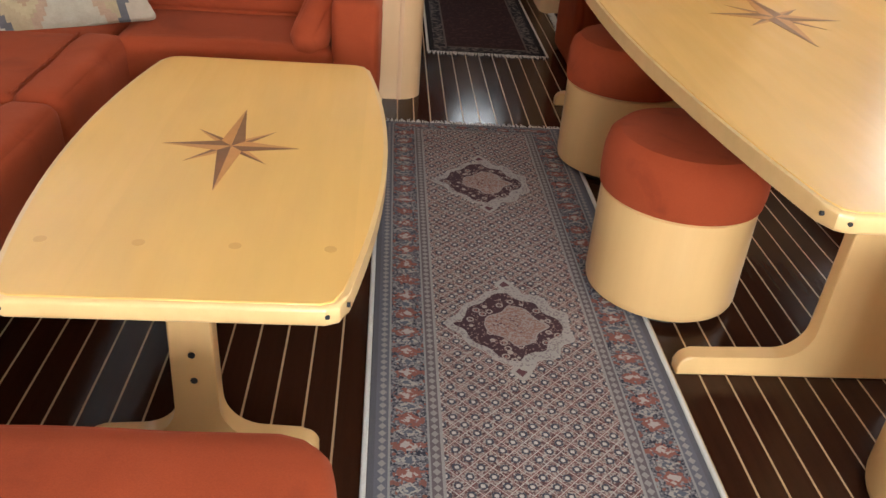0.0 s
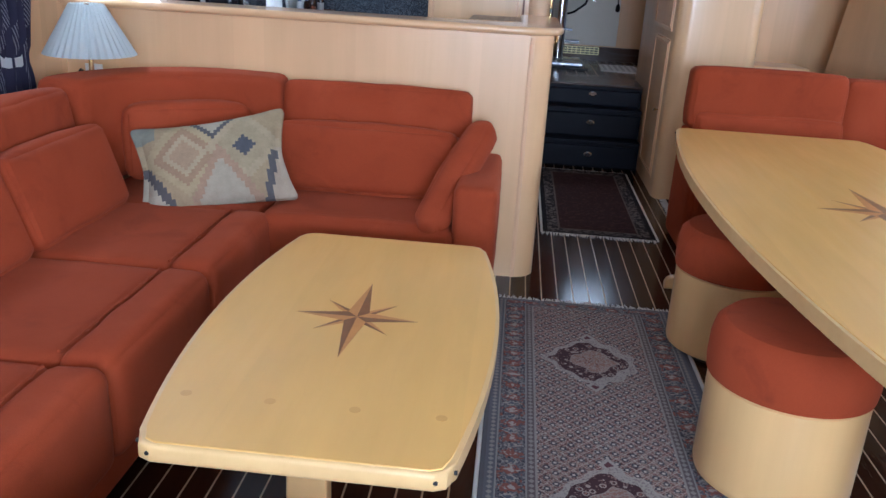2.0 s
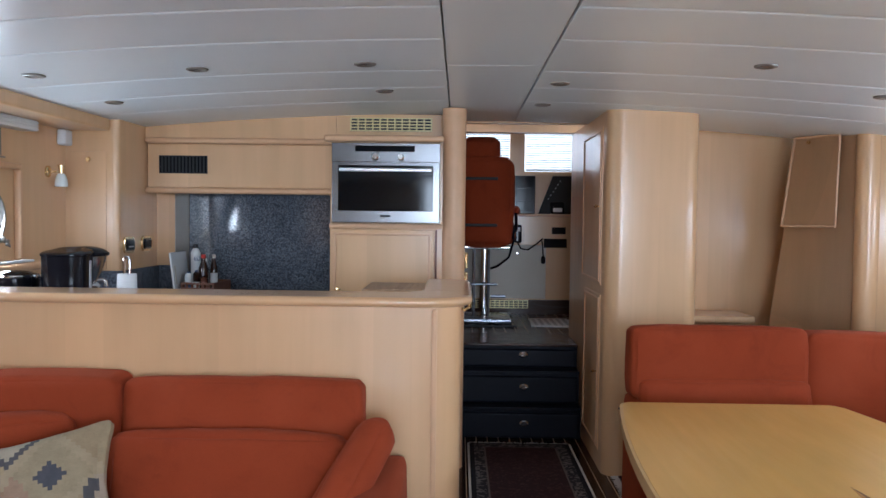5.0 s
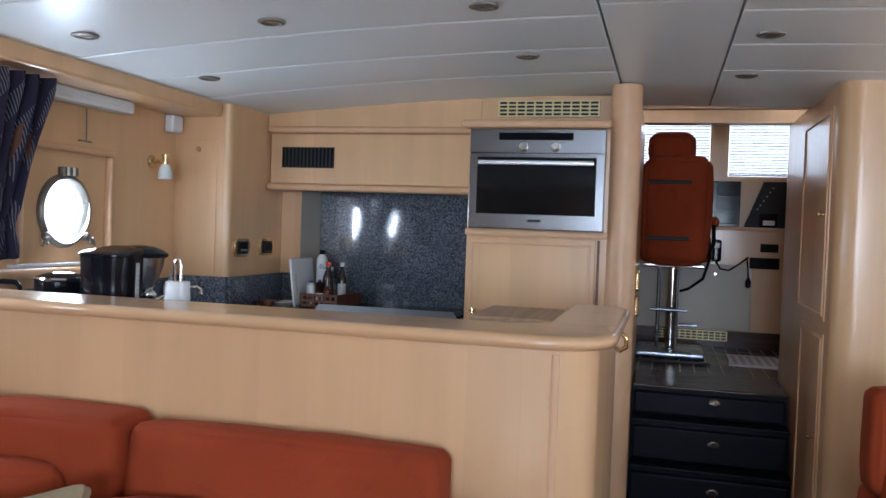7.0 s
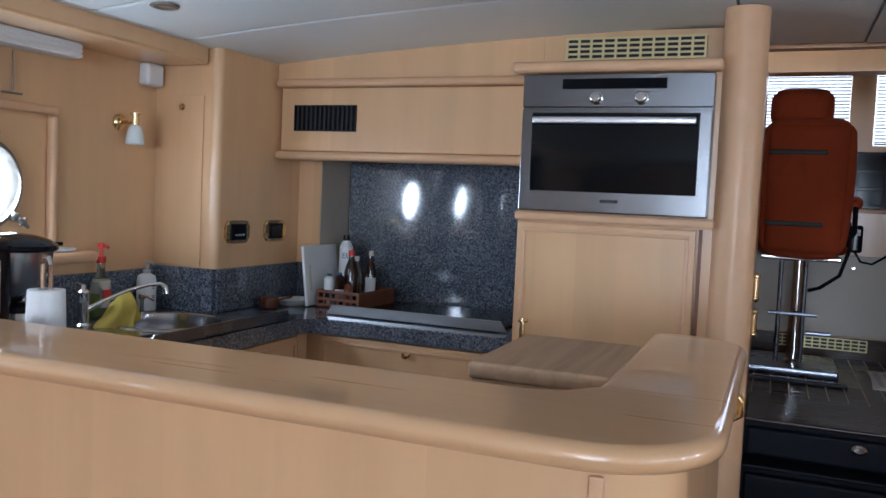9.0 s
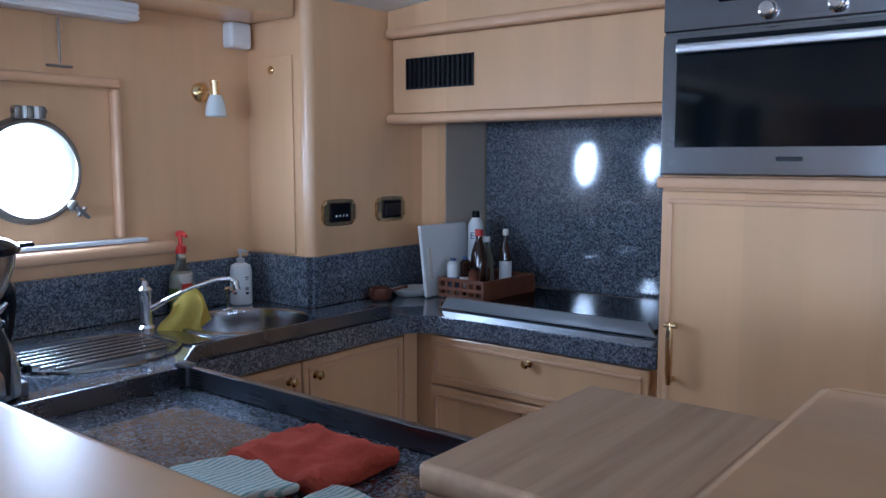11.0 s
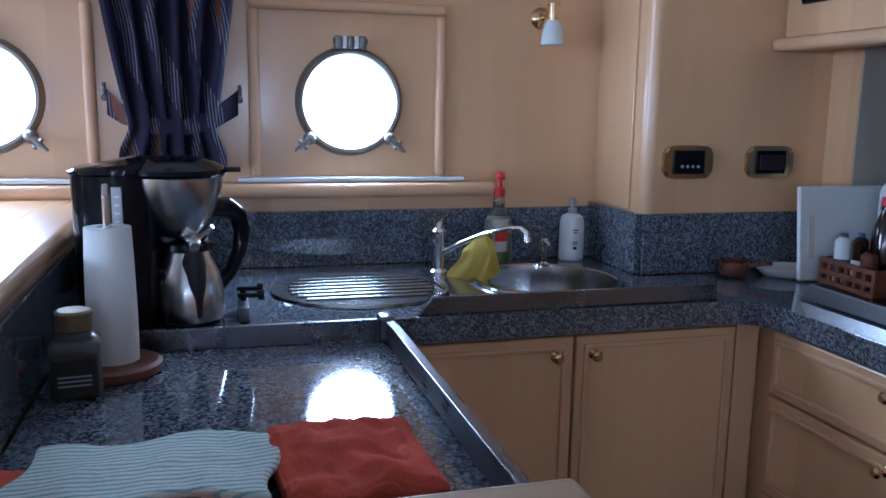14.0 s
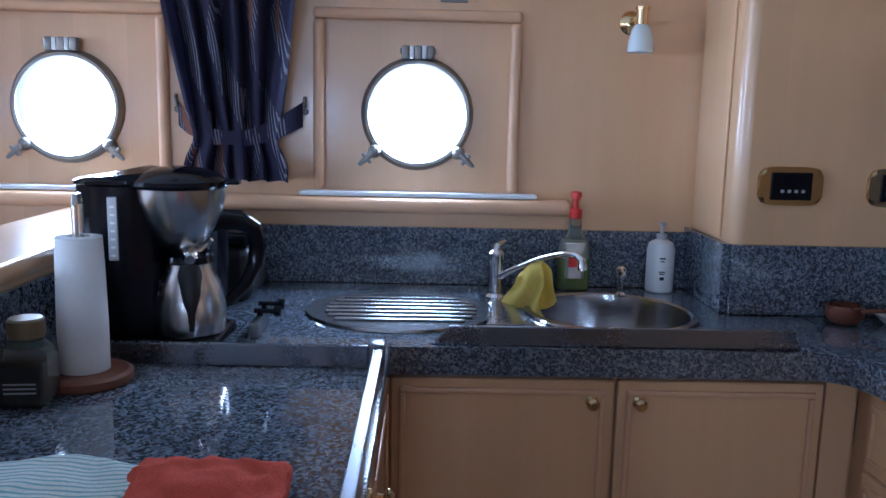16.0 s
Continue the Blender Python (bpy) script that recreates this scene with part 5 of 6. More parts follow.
part("handle", tube(B(), loop, [0.020, 0.021, 0.021, 0.019, 0.017, 0.015, 0.013, 0.012, 0.011], 16), BLACK, jug, "large black jug handle")
pot = thing("cooking_pot", "glossy black enamel pot with chrome-rimmed lid", "pot", pose(-1.555, 4.925, 0.926) @ Matrix.Diagonal((1, 1, 1.18, 1)))
part("body", lathe(B(), [(0.070, 0.0), (0.078, 0.006), (0.082, 0.10), (0.083, 0.185)], seg=40), BLACK, pot)
part("rim", ring(B(), [(0.079, 0.185), (0.084, 0.185), (0.086, 0.190), (0.084, 0.195), (0.079, 0.195)], Matrix(), 40), CHROME, pot, "chrome rim")
part("lid", lathe(B(), [(0.0785, 0.190), (0.076, 0.196), (0.05, 0.205), (0.015, 0.209)], seg=40), SCREEN, pot, "dark glass lid")
grill = thing("grill_pan", "low black grill pan with a looped handle", "pan", pose(-1.775, 4.925, 0.926) @ Matrix.Diagonal((1, 1, 1.10, 1)))
bm = box(B(), -0.10, 0.10, -0.105, 0.105, 0.0, 0.12, 0.025, 3)
part("body", bm, BLACKMATT, grill)
part("lid", box(B(), -0.102, 0.102, -0.107, 0.107, 0.1205, 0.150, 0.014, 3), BLACK, grill, "glossy black lid")
part("handle", tube(B(), [(-0.055, 0, 0.147), (-0.055, 0, 0.172), (-0.04, 0, 0.184), (0.04, 0, 0.184), (0.055, 0, 0.172), (0.055, 0, 0.147)], 0.008), BLACK, grill, "black loop handle")
clamp = thing("rail_clamp", "steel clamp with black knobs on the counter rail", "clamp", pose(-1.40, 5.10, 0.926))
part("bar", box(B(), -0.09, 0.03, -0.01, 0.01, 0.0, 0.03, 0.004), STEEL, clamp)
for dx, dz in ((-0.08, 0.045), (-0.035, 0.04)):
    bm = B()
    cyl(bm, (dx, -0.012, dz), (dx, 0.03, dz), 0.005)
    cyl(bm, (dx, 0.03, dz), (dx, 0.042, dz), 0.011)
    cyl(bm, (dx, 0, 0.02), (dx, 0, dz), 0.006)
    part("knob", bm, BLACK, clamp, "black clamp knob")

roll = thing("kitchen_roll", "white paper towel roll on a wooden stand", "paper towel", pose(-1.097, 4.880, 0.926) @ Matrix.Diagonal((0.97, 0.97, 0.945, 1)))
part("base", lathe(B(), [(0.075, 0), (0.078, 0.004), (0.078, 0.016), (0.07, 0.02)], seg=40), CRATE, roll, "brown wooden base")
bm = B()
lathe(bm, [(0.018, 0.022), (0.041, 0.022), (0.041, 0.10), (0.039, 0.20), (0.037, 0.255), (0.018, 0.256), (0.018, 0.24)], seg=48)
part("paper", bm, PAPER, roll, "tapered white paper roll")
part("rod", tube(B(), [(-0.011, 0, 0.10), (-0.011, 0, 0.31), (-0.006, 0, 0.325), (0.006, 0, 0.325), (0.011, 0, 0.31), (0.011, 0, 0.10)], 0.0055), CHROME, roll, "bent wire rod")
jar = thing("coffee_jar", "square glass jar of instant coffee with gilt lid", "jar", pose(-0.995, 4.838, 0.926, 0, 0, 6) @ Matrix.Diagonal((0.86, 0.86, 0.86, 1)))
part("glass", box(B(), -0.042, 0.042, -0.042, 0.042, 0.0, 0.105, 0.012, 3), LIQ, jar)
part("coffee", box(B(), -0.038, 0.038, -0.038, 0.038, 0.004, 0.085, 0.010), COFFEE, jar, "dark coffee granules")
part("label", box(B(), 0.0425, 0.0432, -0.034, 0.034, 0.02, 0.075), BLACKMATT, jar, "dark label with pale lines")
for k in range(3):
    part("print", box(B(), 0.0434, 0.0438, -0.028, 0.026, 0.028 + 0.008 * k, 0.031 + 0.008 * k), SILVERTXT, jar)
part("neck", lathe(B(), [(0.036, 0.105), (0.028, 0.115), (0.028, 0.12)], seg=28), LIQ, jar)
part("lid", lathe(B(), [(0.030, 0.12), (0.031, 0.122), (0.031, 0.15), (0.027, 0.154)], seg=32), BRONZELID, jar, "dull gilt screw lid")


def towel(name, label, mat, x0, x1, y0, y1, z, thick, seed, rough=0.02, turn=0, fuzz=0.001):
    """A folded cloth: a lumpy rounded slab."""
    bm = cushion(x1 - x0, y1 - y0, thick, thick * 0.45, 0.002, 42, 0.0, seed)
    for v in bm.verts:
        q = v.co.copy()
        if v.co.z > -thick * 0.35:
            n = noise.noise(Vector((q.x * 14, q.y * 14, seed))) + 0.6 * noise.noise(Vector((q.x * 33, q.y * 33, seed)))
            fold = abs(noise.noise(Vector((q.x * 8 + q.y * 5, q.y * 7, seed + 4))))
            v.co.z += (n * 0.7 + (0.5 - fold) * 1.2) * rough
        v.co += Vector((noise.noise(q * 160), noise.noise(q * 160 + Vector((9, 0, 0))), noise.noise(q * 160 + Vector((0, 9, 0))))) * fuzz
        v.co.x += 0.03 * noise.noise(Vector((q.y * 9, seed, 1)))
        v.co.y += 0.03 * noise.noise(Vector((q.x * 9, seed, 5)))
    return solo(name, bm, mat, label, "towel", pose((x0 + x1) / 2, (y0 + y1) / 2, z + thick / 2, 0, 0, turn))


towel("red_towel", "crumpled coral red terry towel on the counter", TOWELRED, -0.722, -0.520, 5.105, 5.285, 0.926, 0.028, 2.0, 0.018, 4, 0.0020)
towel("folded_red_towel", "coral red terry towel folded flat", TOWELRED, -0.69, -0.50, 4.79, 5.07, 0.926, 0.018, 7.0, 0.004, 0, 0.0016)
towel("tea_towel", "pale green and white striped tea towel", TOWELBLUE, -0.722, -0.552, 4.825, 5.110, 0.942, 0.012, 11.0, 0.005, -3, 0.0006)
towel("tea_towel", "pale green tea towel on the counter", TOWELBLUE, -0.525, -0.42, 5.05, 5.145, 0.926, 0.016, 15.0, 0.008, 20, 0.0006)

# cutting board on its lattice box
cb = thing("butcher_board", "worn wooden cutting board on a lattice box", "cutting board", pose(-0.070, 5.096, 0.926))
part("board", box(B(), -0.122, 0.122, -0.165, 0.185, 0.161, 0.190, 0.006, 3), BOARD, cb)
for z in (0.0, 0.048, 0.096, 0.1465):
    part("rail", box(B(), -0.115, 0.115, -0.162, -0.148, z, z + 0.014, 0.002), BOARD, cb)
for k in range(8):
    x = -0.115 + k * 0.0305
    part("stave", box(B(), x, x + 0.016, -0.160, -0.150, 0.0141, 0.1464), BOARD, cb)
for x0 in (-0.115, 0.103):
    part("box_side", box(B(), x0, x0 + 0.012, -0.147, 0.182, 0.0, 0.1605), BOARD, cb)
part("box_back", box(B(), -0.102, 0.102, 0.168, 0.182, 0.0, 0.1605), BOARD, cb)

# brass hardware on the passage edge
for z in (0.99, 1.10):
    h = thing("brass_hinge_pin", "polished brass hinge on the post", "hinge", pose(0.228, 6.322, z + 0.062), "hinge pins")
    bm = B()
    cyl(bm, (0, 0, -0.03), (0, 0, 0.03), 0.011, seg=16)
    ball(bm, (0, 0, 0.034), 0.013, seg=12)
    ball(bm, (0, 0, -0.034), 0.013, seg=12)
    part("barrel", bm, BRASS, h)
    part("leaf", box(B(), -0.03, -0.002, 0.0, 0.004, -0.025, 0.025), BRASS, h)
hk = thing("brass_hook", "polished brass cabin hook on the partition", "hook", pose(0.192, 5.22, 1.045) @ Matrix.Diagonal((1.5, 1.5, 1.5, 1)))
bm = B()
tube(bm, [(0.0, 0, 0.012), (0.018, 0, 0.012), (0.03, 0, 0.0), (0.03, 0, -0.018), (0.018, 0, -0.026), (0.008, 0, -0.02)], 0.005)
part("hook", bm, BRASS, hk)
part("plate", box(B(), -0.001, 0.004, -0.012, 0.012, -0.01, 0.03, 0.002), BRASS, hk)

# ---------- downlights ----------
dl = None
for x, y in ((-0.19, 4.97), (-1.463, 4.89), (-0.85, 4.96), (-0.175, 5.65), (-1.46, 5.62), (1.33, 4.85), (0.63, 5.42), (0.62, 6.10), (-0.5, 3.3), (1.3, 3.3), (2.0, 5.3), (-1.4, 3.3)):
    at = Matrix.Translation((x, y, ceiling_z(x)))
    if dl is not None:
        copy_thing(dl, at)
        continue
    dl = thing("downlight", "small round brass-rimmed ceiling downlight, unlit", "downlight", at, "downlights")
    part("rim", ring(B(), [(0.026, 0.0), (0.026, -0.004), (0.032, -0.008), (0.042, -0.005), (0.044, 0.001)], Matrix(), 32), BRONZE, dl)
    part("lens", cyl(B(), (0, 0, -0.0035), (0, 0, 0.0), 0.0265, seg=24), CHROME, dl)

# ---------- starboard lockers ----------
lock = thing("passage_locker", "maple locker doors along the passage wall", "locker")
for y1, z0, w, h in ((7.0, 1.03, 0.67, 0.89), (6.88, 0.10, 0.55, 0.88)):
    d = panel_door("door", lock, w, h, pose(0.979, y1, z0, 0, 0, -90))
    knob(d, w - 0.05, h * 0.5, r=0.009)
rec = thing("raked_locker_door", "maple locker door with a raked edge", "door")
part("leaf", flare_sheet(0.20, 0.97, 1.375, 1.905, 0.034, 0.012), VENEER, rec)
bm = B()
rim = [flare(a, b, 0.046) for a, b in ((0.20, 1.375), (0.97, 1.375), (0.97, 1.905), (0.20, 1.905))]
for k in range(4):
    tube(bm, [rim[k], rim[(k + 1) % 4]], 0.007, 8)
part("edge_bead", bm, MOULD, rec)
part("catch", cyl(B(), flare(0.72, 1.875, 0.052), flare(0.72, 1.875, 0.040), 0.011, seg=16), BRASS, rec, "brass catch")

# ---------- wheelhouse ----------
for x0, x1 in ((-0.05, 0.64), (0.775, 1.24)):
    bl = thing("venetian_blind", "white venetian blind with tilted slats", "blind", group="wheelhouse blinds")
    src = None
    for k in range(27):
        at = pose((x0 + x1) / 2, 9.195, 1.85 + k * 0.0205, 38, 0, 0)
        if src is None:
            src = part("slat", box(B(), -(x1 - x0) / 2 + 0.004, (x1 - x0) / 2 - 0.004, -0.0095, 0.0095, -0.0006, 0.0006), BLIND, bl, at=at)
        else:
            o = src.copy()
            scene.collection.objects.link(o)
            o.matrix_local = at
    part("bottom_rail", box(B(), x0 + 0.004, x1 - 0.004, 9.185, 9.205, 1.832, 1.842, 0.003), BLIND, bl)
con = thing("helm_console", "maple helm console with cream panel and dark instruments", "console")
part("body", box(B(), -1.29, 2.59, 8.96, 9.215, 0.566, 1.42), VENEER, con)
part("shelf", box(B(), -1.29, 2.59, 8.90, 9.215, 1.421, 1.445, 0.006), MOULD, con)
part("cream_panel", box(B(), -0.2, 0.95, 8.93, 8.959, 0.70, 1.17, 0.004), CREAM, con, "cream front panel")
part("kick_board", box(B(), -0.2, 2.0, 8.935, 8.959, 0.566, 0.69), TEAK, con)
gr = part("grille", box(B(), 0.30, 0.80, 8.9255, 8.9345, 0.615, 0.685), BLACKMATT, con, "pale gilt ventilation grille")
gilt_grille(gr, 0.50, 0.07, 12, 3, Matrix.Translation((0.30, 8.9252, 0.615)))
part("latch", cyl(B(), (0.70, 8.921, 1.10), (0.70, 8.93, 1.10), 0.008, seg=16), CHROME, con)
part("radio", box(B(), 0.93, 1.13, 8.915, 8.959, 1.15, 1.23, 0.006), BLACK, con, "black radio")
part("radio", box(B(), 1.0, 1.12, 8.93, 8.959, 1.27, 1.33, 0.004), BLACK, con, "small dark gauge")
part("screen_frame", box(B(), 0.45, 0.87, 9.17, 9.214, 1.446, 1.79, 0.006), BLACK, con, "black chart screen")
for k, z in enumerate((1.47, 1.575, 1.68)):
    part("instrument", box(B(), 0.70, 0.85, 9.160, 9.169, z, z + 0.09, 0.004), SCREEN, con, "dark glass instrument")
part("switch_panel", prism(B(), [(0.90, 1.446), (1.25, 1.446), (1.25, 1.79), (1.03, 1.79)], 0.0, 0.04, 0.003, m=pose(0, 9.213, 0, 90, 0, 0)), BLACKMATT, con, "black raked switch panel")
for k in range(6):
    part("switch", box(B(), 0.985 + k * 0.021, 0.995 + k * 0.021, 9.166, 9.172, 1.58 + k * 0.032, 1.588 + k * 0.032), SILVERTXT, con)
part("compass_box", box(B(), 1.0, 1.12, 9.05, 9.15, 1.446, 1.55, 0.01), BLACK, con, "black compass box with pale rim")
part("compass_face", box(B(), 1.02, 1.10, 9.045, 9.0495, 1.465, 1.50, 0.002), WHITE, con)
mic = thing("radio_handset", "black radio handset on a coiled cord", "handset", pose(0.70, 8.92, 1.26))
part("body", box(B(), -0.035, 0.035, -0.02, 0.02, -0.07, 0.09, 0.016, 3), BLACK, mic)
part("face", box(B(), -0.02, 0.02, -0.024, -0.0205, 0.03, 0.065, 0.002), WHITE, mic, "pale display")
part("cord", tube(B(), [(0.0, -0.01, -0.07), (0.03, -0.01, -0.12), (0.09, -0.01, -0.13), (0.16, -0.01, -0.08), (0.22, 0.0, -0.03)], 0.007), BLACK, mic)
part("cord", tube(B(), [(0.21, 0.0, -0.03), (0.22, -0.005, -0.12), (0.225, -0.005, -0.18)], 0.006), BLACK, mic)
part("plug", lathe(B(), [(0.01, -0.25), (0.02, -0.24), (0.02, -0.20), (0.008, -0.18)], (0.225, -0.005, 0), 14), BLACK, mic)

hc = thing("helm_chair", "rust upholstered helm chair on a chrome pedestal", "chair", pose(0.40, 8.36, 0.566))
soft_back = cushion(0.40, 0.15, 0.70, 0.06, 0.02, 12, 0.003, 3)
for v in soft_back.verts:
    v.co.x *= 1 + 0.06 * math.sin((v.co.z + 0.35) * 3)
part("backrest", soft_back, VELOUR, hc, at=pose(0.0, 0.0, 0.965, 4, 0, 0))
part("headrest", cushion(0.29, 0.12, 0.19, 0.05, 0.01, 9, 0.003, 8), VELOUR, hc, at=pose(-0.04, 0.02, 1.385, 4, 0, 0))
part("seat", cushion(0.48, 0.48, 0.13, 0.05, 0.015, 9, 0.003, 9), VELOUR, hc, at=pose(0.0, 0.30, 0.69))
for z in (0.78, 1.15):
    part("strap", box(B(), -0.185, 0.09, -0.116, -0.082, z - 0.012, z + 0.012, 0.004), BLACKMATT, hc, "dark strap slot")
for sx in (-0.25, 0.25):
    part("armrest", cushion(0.07, 0.30, 0.07, 0.03, 0.004, 6, 0.002, 4), VELOUR, hc, at=pose(sx, 0.22, 0.90))
    part("arm_bracket", tube(B(), [(sx * 0.8, 0.06, 0.66), (sx, 0.05, 0.75), (sx, 0.08, 0.88)], 0.014), BLACK, hc)
part("seat_plate", box(B(), -0.20, 0.20, 0.02, 0.42, 0.585, 0.612, 0.006), CHROME, hc)
part("pedestal", lathe(B(), [(0.055, 0.04), (0.040, 0.05), (0.040, 0.30), (0.032, 0.31), (0.030, 0.585)], (0.0, 0.12, 0), 28), CHROME, hc, "chrome pedestal column")
for dx in (-0.09, 0.03):
    part("tube", tube(B(), [(dx, 0.03, 0.04), (dx, 0.03, 0.58)], 0.012), RAILSTEEL, hc)
part("tube", tube(B(), [(-0.14, 0.02, 0.30), (0.10, 0.02, 0.30)], 0.010), RAILSTEEL, hc)
part("tube", tube(B(), [(0.05, 0.05, 0.20), (0.17, 0.05, 0.20)], 0.012), RAILSTEEL, hc)
part("hose", tube(B(), [(0.22, 0.02, 0.80), (0.23, 0.0, 0.66), (0.19, 0.0, 0.52), (0.10, 0.0, 0.45), (0.05, 0.04, 0.43)], 0.010), BLACK, hc)
part("base_plate", box(B(), -0.22, 0.21, -0.17, 0.33, 0.0, 0.04, 0.008), RAILSTEEL, hc)
part("step_bar", box(B(), -0.22, 0.24, -0.36, -0.32, 0.0, 0.015, 0.003), BLACKMATT, hc)
pp = thing("chart_papers", "striped printed papers on the platform", "papers", pose(0.93, 8.30, 0.5665, 0, 0, -4))
for k in range(3):
    part("sheet", box(B(), -0.16, 0.16, -0.25 + 0.01 * k, 0.25 + 0.01 * k, 0.001 + 0.002 * k, 0.0026 + 0.002 * k), PAPER, pp, at=pose(0, 0, 0, 0, 0, 2.0 * k))
for k in range(6):
    part("print", box(B(), -0.14 + k * 0.05, -0.115 + k * 0.05, -0.2, 0.2, 0.0068, 0.0074), SILVERTXT, pp, at=pose(0, 0.02, 0, 0, 0, 4))

# ---------- saloon furniture ----------


def table_outline(hx_end, hx_mid, hy, n=16, corner=0.05):
    """A boat-shaped top: bowed long sides, rounded corners."""
    side = [(hx_end + (hx_mid - hx_end) * (1 - (2 * k / n - 1) ** 2), -hy + corner + (2 * hy - 2 * corner) * k / n) for k in range(n + 1)]
    right = [(hx_end - corner * 0.75, -hy), (hx_end - corner * 0.28, -hy + corner * 0.22)] + side + [(hx_end - corner * 0.28, hy - corner * 0.22), (hx_end - corner * 0.75, hy)]
    return right + [(-x, -y) for x, y in right]


def star(parent, r, z, turn=90.0, cross=0.68):
    """An inlaid compass star of light and dark halves."""
    for which, mat in (("dark", INLAY_D), ("light", INLAY_L)):
        for k in range(8):
            bm = B()
            a = math.pi / 4 * k
            big = k % 2 == 0
            rr = r * (1.0 if k % 4 == 0 else cross) if big else r * 0.56
            w = r * 0.17
            lift = 0.0005 if big else 0.0002
            s = 1 if which == "light" else -1
            tip = (rr * math.cos(a), rr * math.sin(a))
            b = (w * math.cos(a + s * math.pi / 4), w * math.sin(a + s * math.pi / 4)) if big else (w * 0.72 * math.cos(a + s * 0.55), w * 0.72 * math.sin(a + s * 0.55))
            vs = [bm.verts.new((p[0], p[1], lift)) for p in ((0, 0), tip, b)]
            up = [bm.verts.new((p[0], p[1], lift + 0.0004)) for p in ((0, 0), tip, b)]
            bm.faces.new(up), bm.faces.new(vs[::-1])
            for j in range(3):
                bm.faces.new((vs[j], vs[(j + 1) % 3], up[(j + 1) % 3], up[j]))
            part("star_point", bm, mat, parent, which + " wood half of an inlaid star point", at=pose(0, 0, z, 0, 0, turn))


def trestle(parent, y, h, fw, uw, t=0.045):
    """A foot with upswept shoulders and a flat post, in one board."""
    pts = [(fw, 0)] + arc((fw - 0.035, 0.022), 0.035, 0, 90, 6) + [(uw + 0.085, 0.062)]
    pts += arc((uw + 0.085, 0.147), 0.085, 268, 180, 9) + [(uw * 0.95, h)]
    clean = pts + [(-x, z) for x, z in reversed(pts)]
    bm = B()
    prism(bm, clean, -t / 2, t / 2, 0.006, m=Matrix.Translation((0, y, 0)) @ pose(0, 0, 0, 90, 0, 0))
    leg = part("leg", bm, DRUM, parent, "flat trestle leg with a curved foot")
    for z in (h * 0.62, h * 0.48):
        cyl_bm = B()
        cyl(cyl_bm, (0.0, y - t / 2 - 0.002, z), (0.0, y - t / 2 + 0.004, z), 0.007, seg=14)
        part("bolt", cyl_bm, BLACKMATT, leg, "dark bolt head")
    return leg


def make_table(name, label, at, hx_end, hx_mid, hy, z, star_r, star_turn, feet, fw, uw):
    t = thing(name, label, "table", at)
    bm = B()
    prism(bm, table_outline(hx_end - 0.010, hx_mid - 0.010, hy - 0.010), z - 0.030, z, 0.003)
    top = part("tabletop", bm, TABLE, t)
    part("edge_band", prism(B(), table_outline(hx_end, hx_mid, hy), z - 0.042, z - 0.0025, 0.009), LIPPING, t, "pale maple edge band")
    star(t, star_r, z, star_turn)
    for y in feet:
        trestle(t, y, z - 0.04, fw, uw)
    bm = B()
    box(bm, -0.03, 0.03, feet[0], feet[1], z - 0.12, z - 0.04)
    part("stretcher", bm, DRUM, t)
    for sx in (-1, 1):
        for sy in (-1, 1):
            b2, b3 = B(), B()
            cyl(b2, (sx * (hx_end - 0.035), sy * (hy - 0.004), z - 0.02), (sx * (hx_end - 0.035), sy * (hy + 0.0006), z - 0.02), 0.0045, seg=12)
            cyl(b3, (sx * (hx_end - 0.004), sy * (hy - 0.04), z - 0.02), (sx * (hx_end + 0.0025), sy * (hy - 0.04), z - 0.02), 0.0045, seg=12)
            part("screw", b2, BLACKMATT, top, "dark recessed screw")
            part("screw", b3, BLACKMATT, top, "dark recessed screw")
    return t


low_table = make_table("coffee_table", "low maple coffee table with inlaid compass star", Matrix.Translation((-0.305, 2.895, 0)), 0.305, 0.365, 0.645, 0.488, 0.232, 90, (-0.495, 0.495), 0.24, 0.044)
for dx in (-0.27, -0.093, 0.084, 0.262):
    part("plug", cyl(B(), (dx, -0.452, 0.4878), (dx, -0.452, 0.4884), 0.012, seg=20), PLUG, low_table, "faint darker dowel plug")
make_table("dining_table", "long maple dining table with inlaid compass star", Matrix.Translation((1.27, 3.66, 0)), 0.44, 0.56, 1.345, 0.673, 0.315, 90, (-0.94, 0.94), 0.46, 0.13)

# stools
stool = None
for sx, sy, turn in ((0.872, 3.105, 0), (0.935, 3.985, 70), (1.31, 2.24, 30)):
    at = pose(sx, sy, 0, 0, 0, turn)
    if stool is None:
        stool = thing("drum_stool", "round maple drum stool with rust velour cushion", "stool", at, "stools at the dining table")
        bm = B()
        lathe(bm, [(0.20, 0.02), (0.213, 0.025), (0.216, 0.04), (0.216, 0.321), (0.21, 0.325)], seg=64)
        part("drum", bm, DRUM, stool)
        bm = B()
        lathe(bm, [(0.15, 0.0), (0.185, 0.002), (0.185, 0.019)], seg=48)
        part("plinth", bm, BLACKMATT, stool, "recessed dark plinth")
        bm = B()
        lathe(bm, [(0.205, 0.325), (0.222, 0.331), (0.226, 0.365), (0.225, 0.43), (0.217, 0.465), (0.193, 0.489), (0.12, 0.500), (0.04, 0.504)], seg=64)
        part("cushion", bm, VELOUR, stool)
    else:
        copy_thing(stool, at)

# port sofa: corner sofa round the coffee table


def soft(name, parent, c, s, r=0.05, puff=0.02, turn=(0, 0, 0), seed=0.0, sag=0.0, wrinkle=0.0065, label="", cuts=13, mat=None):
    return part(name, cushion(*s, r, puff, cuts, wrinkle, seed, sag), mat or VELOUR, parent, label, at=pose(*c, *turn))


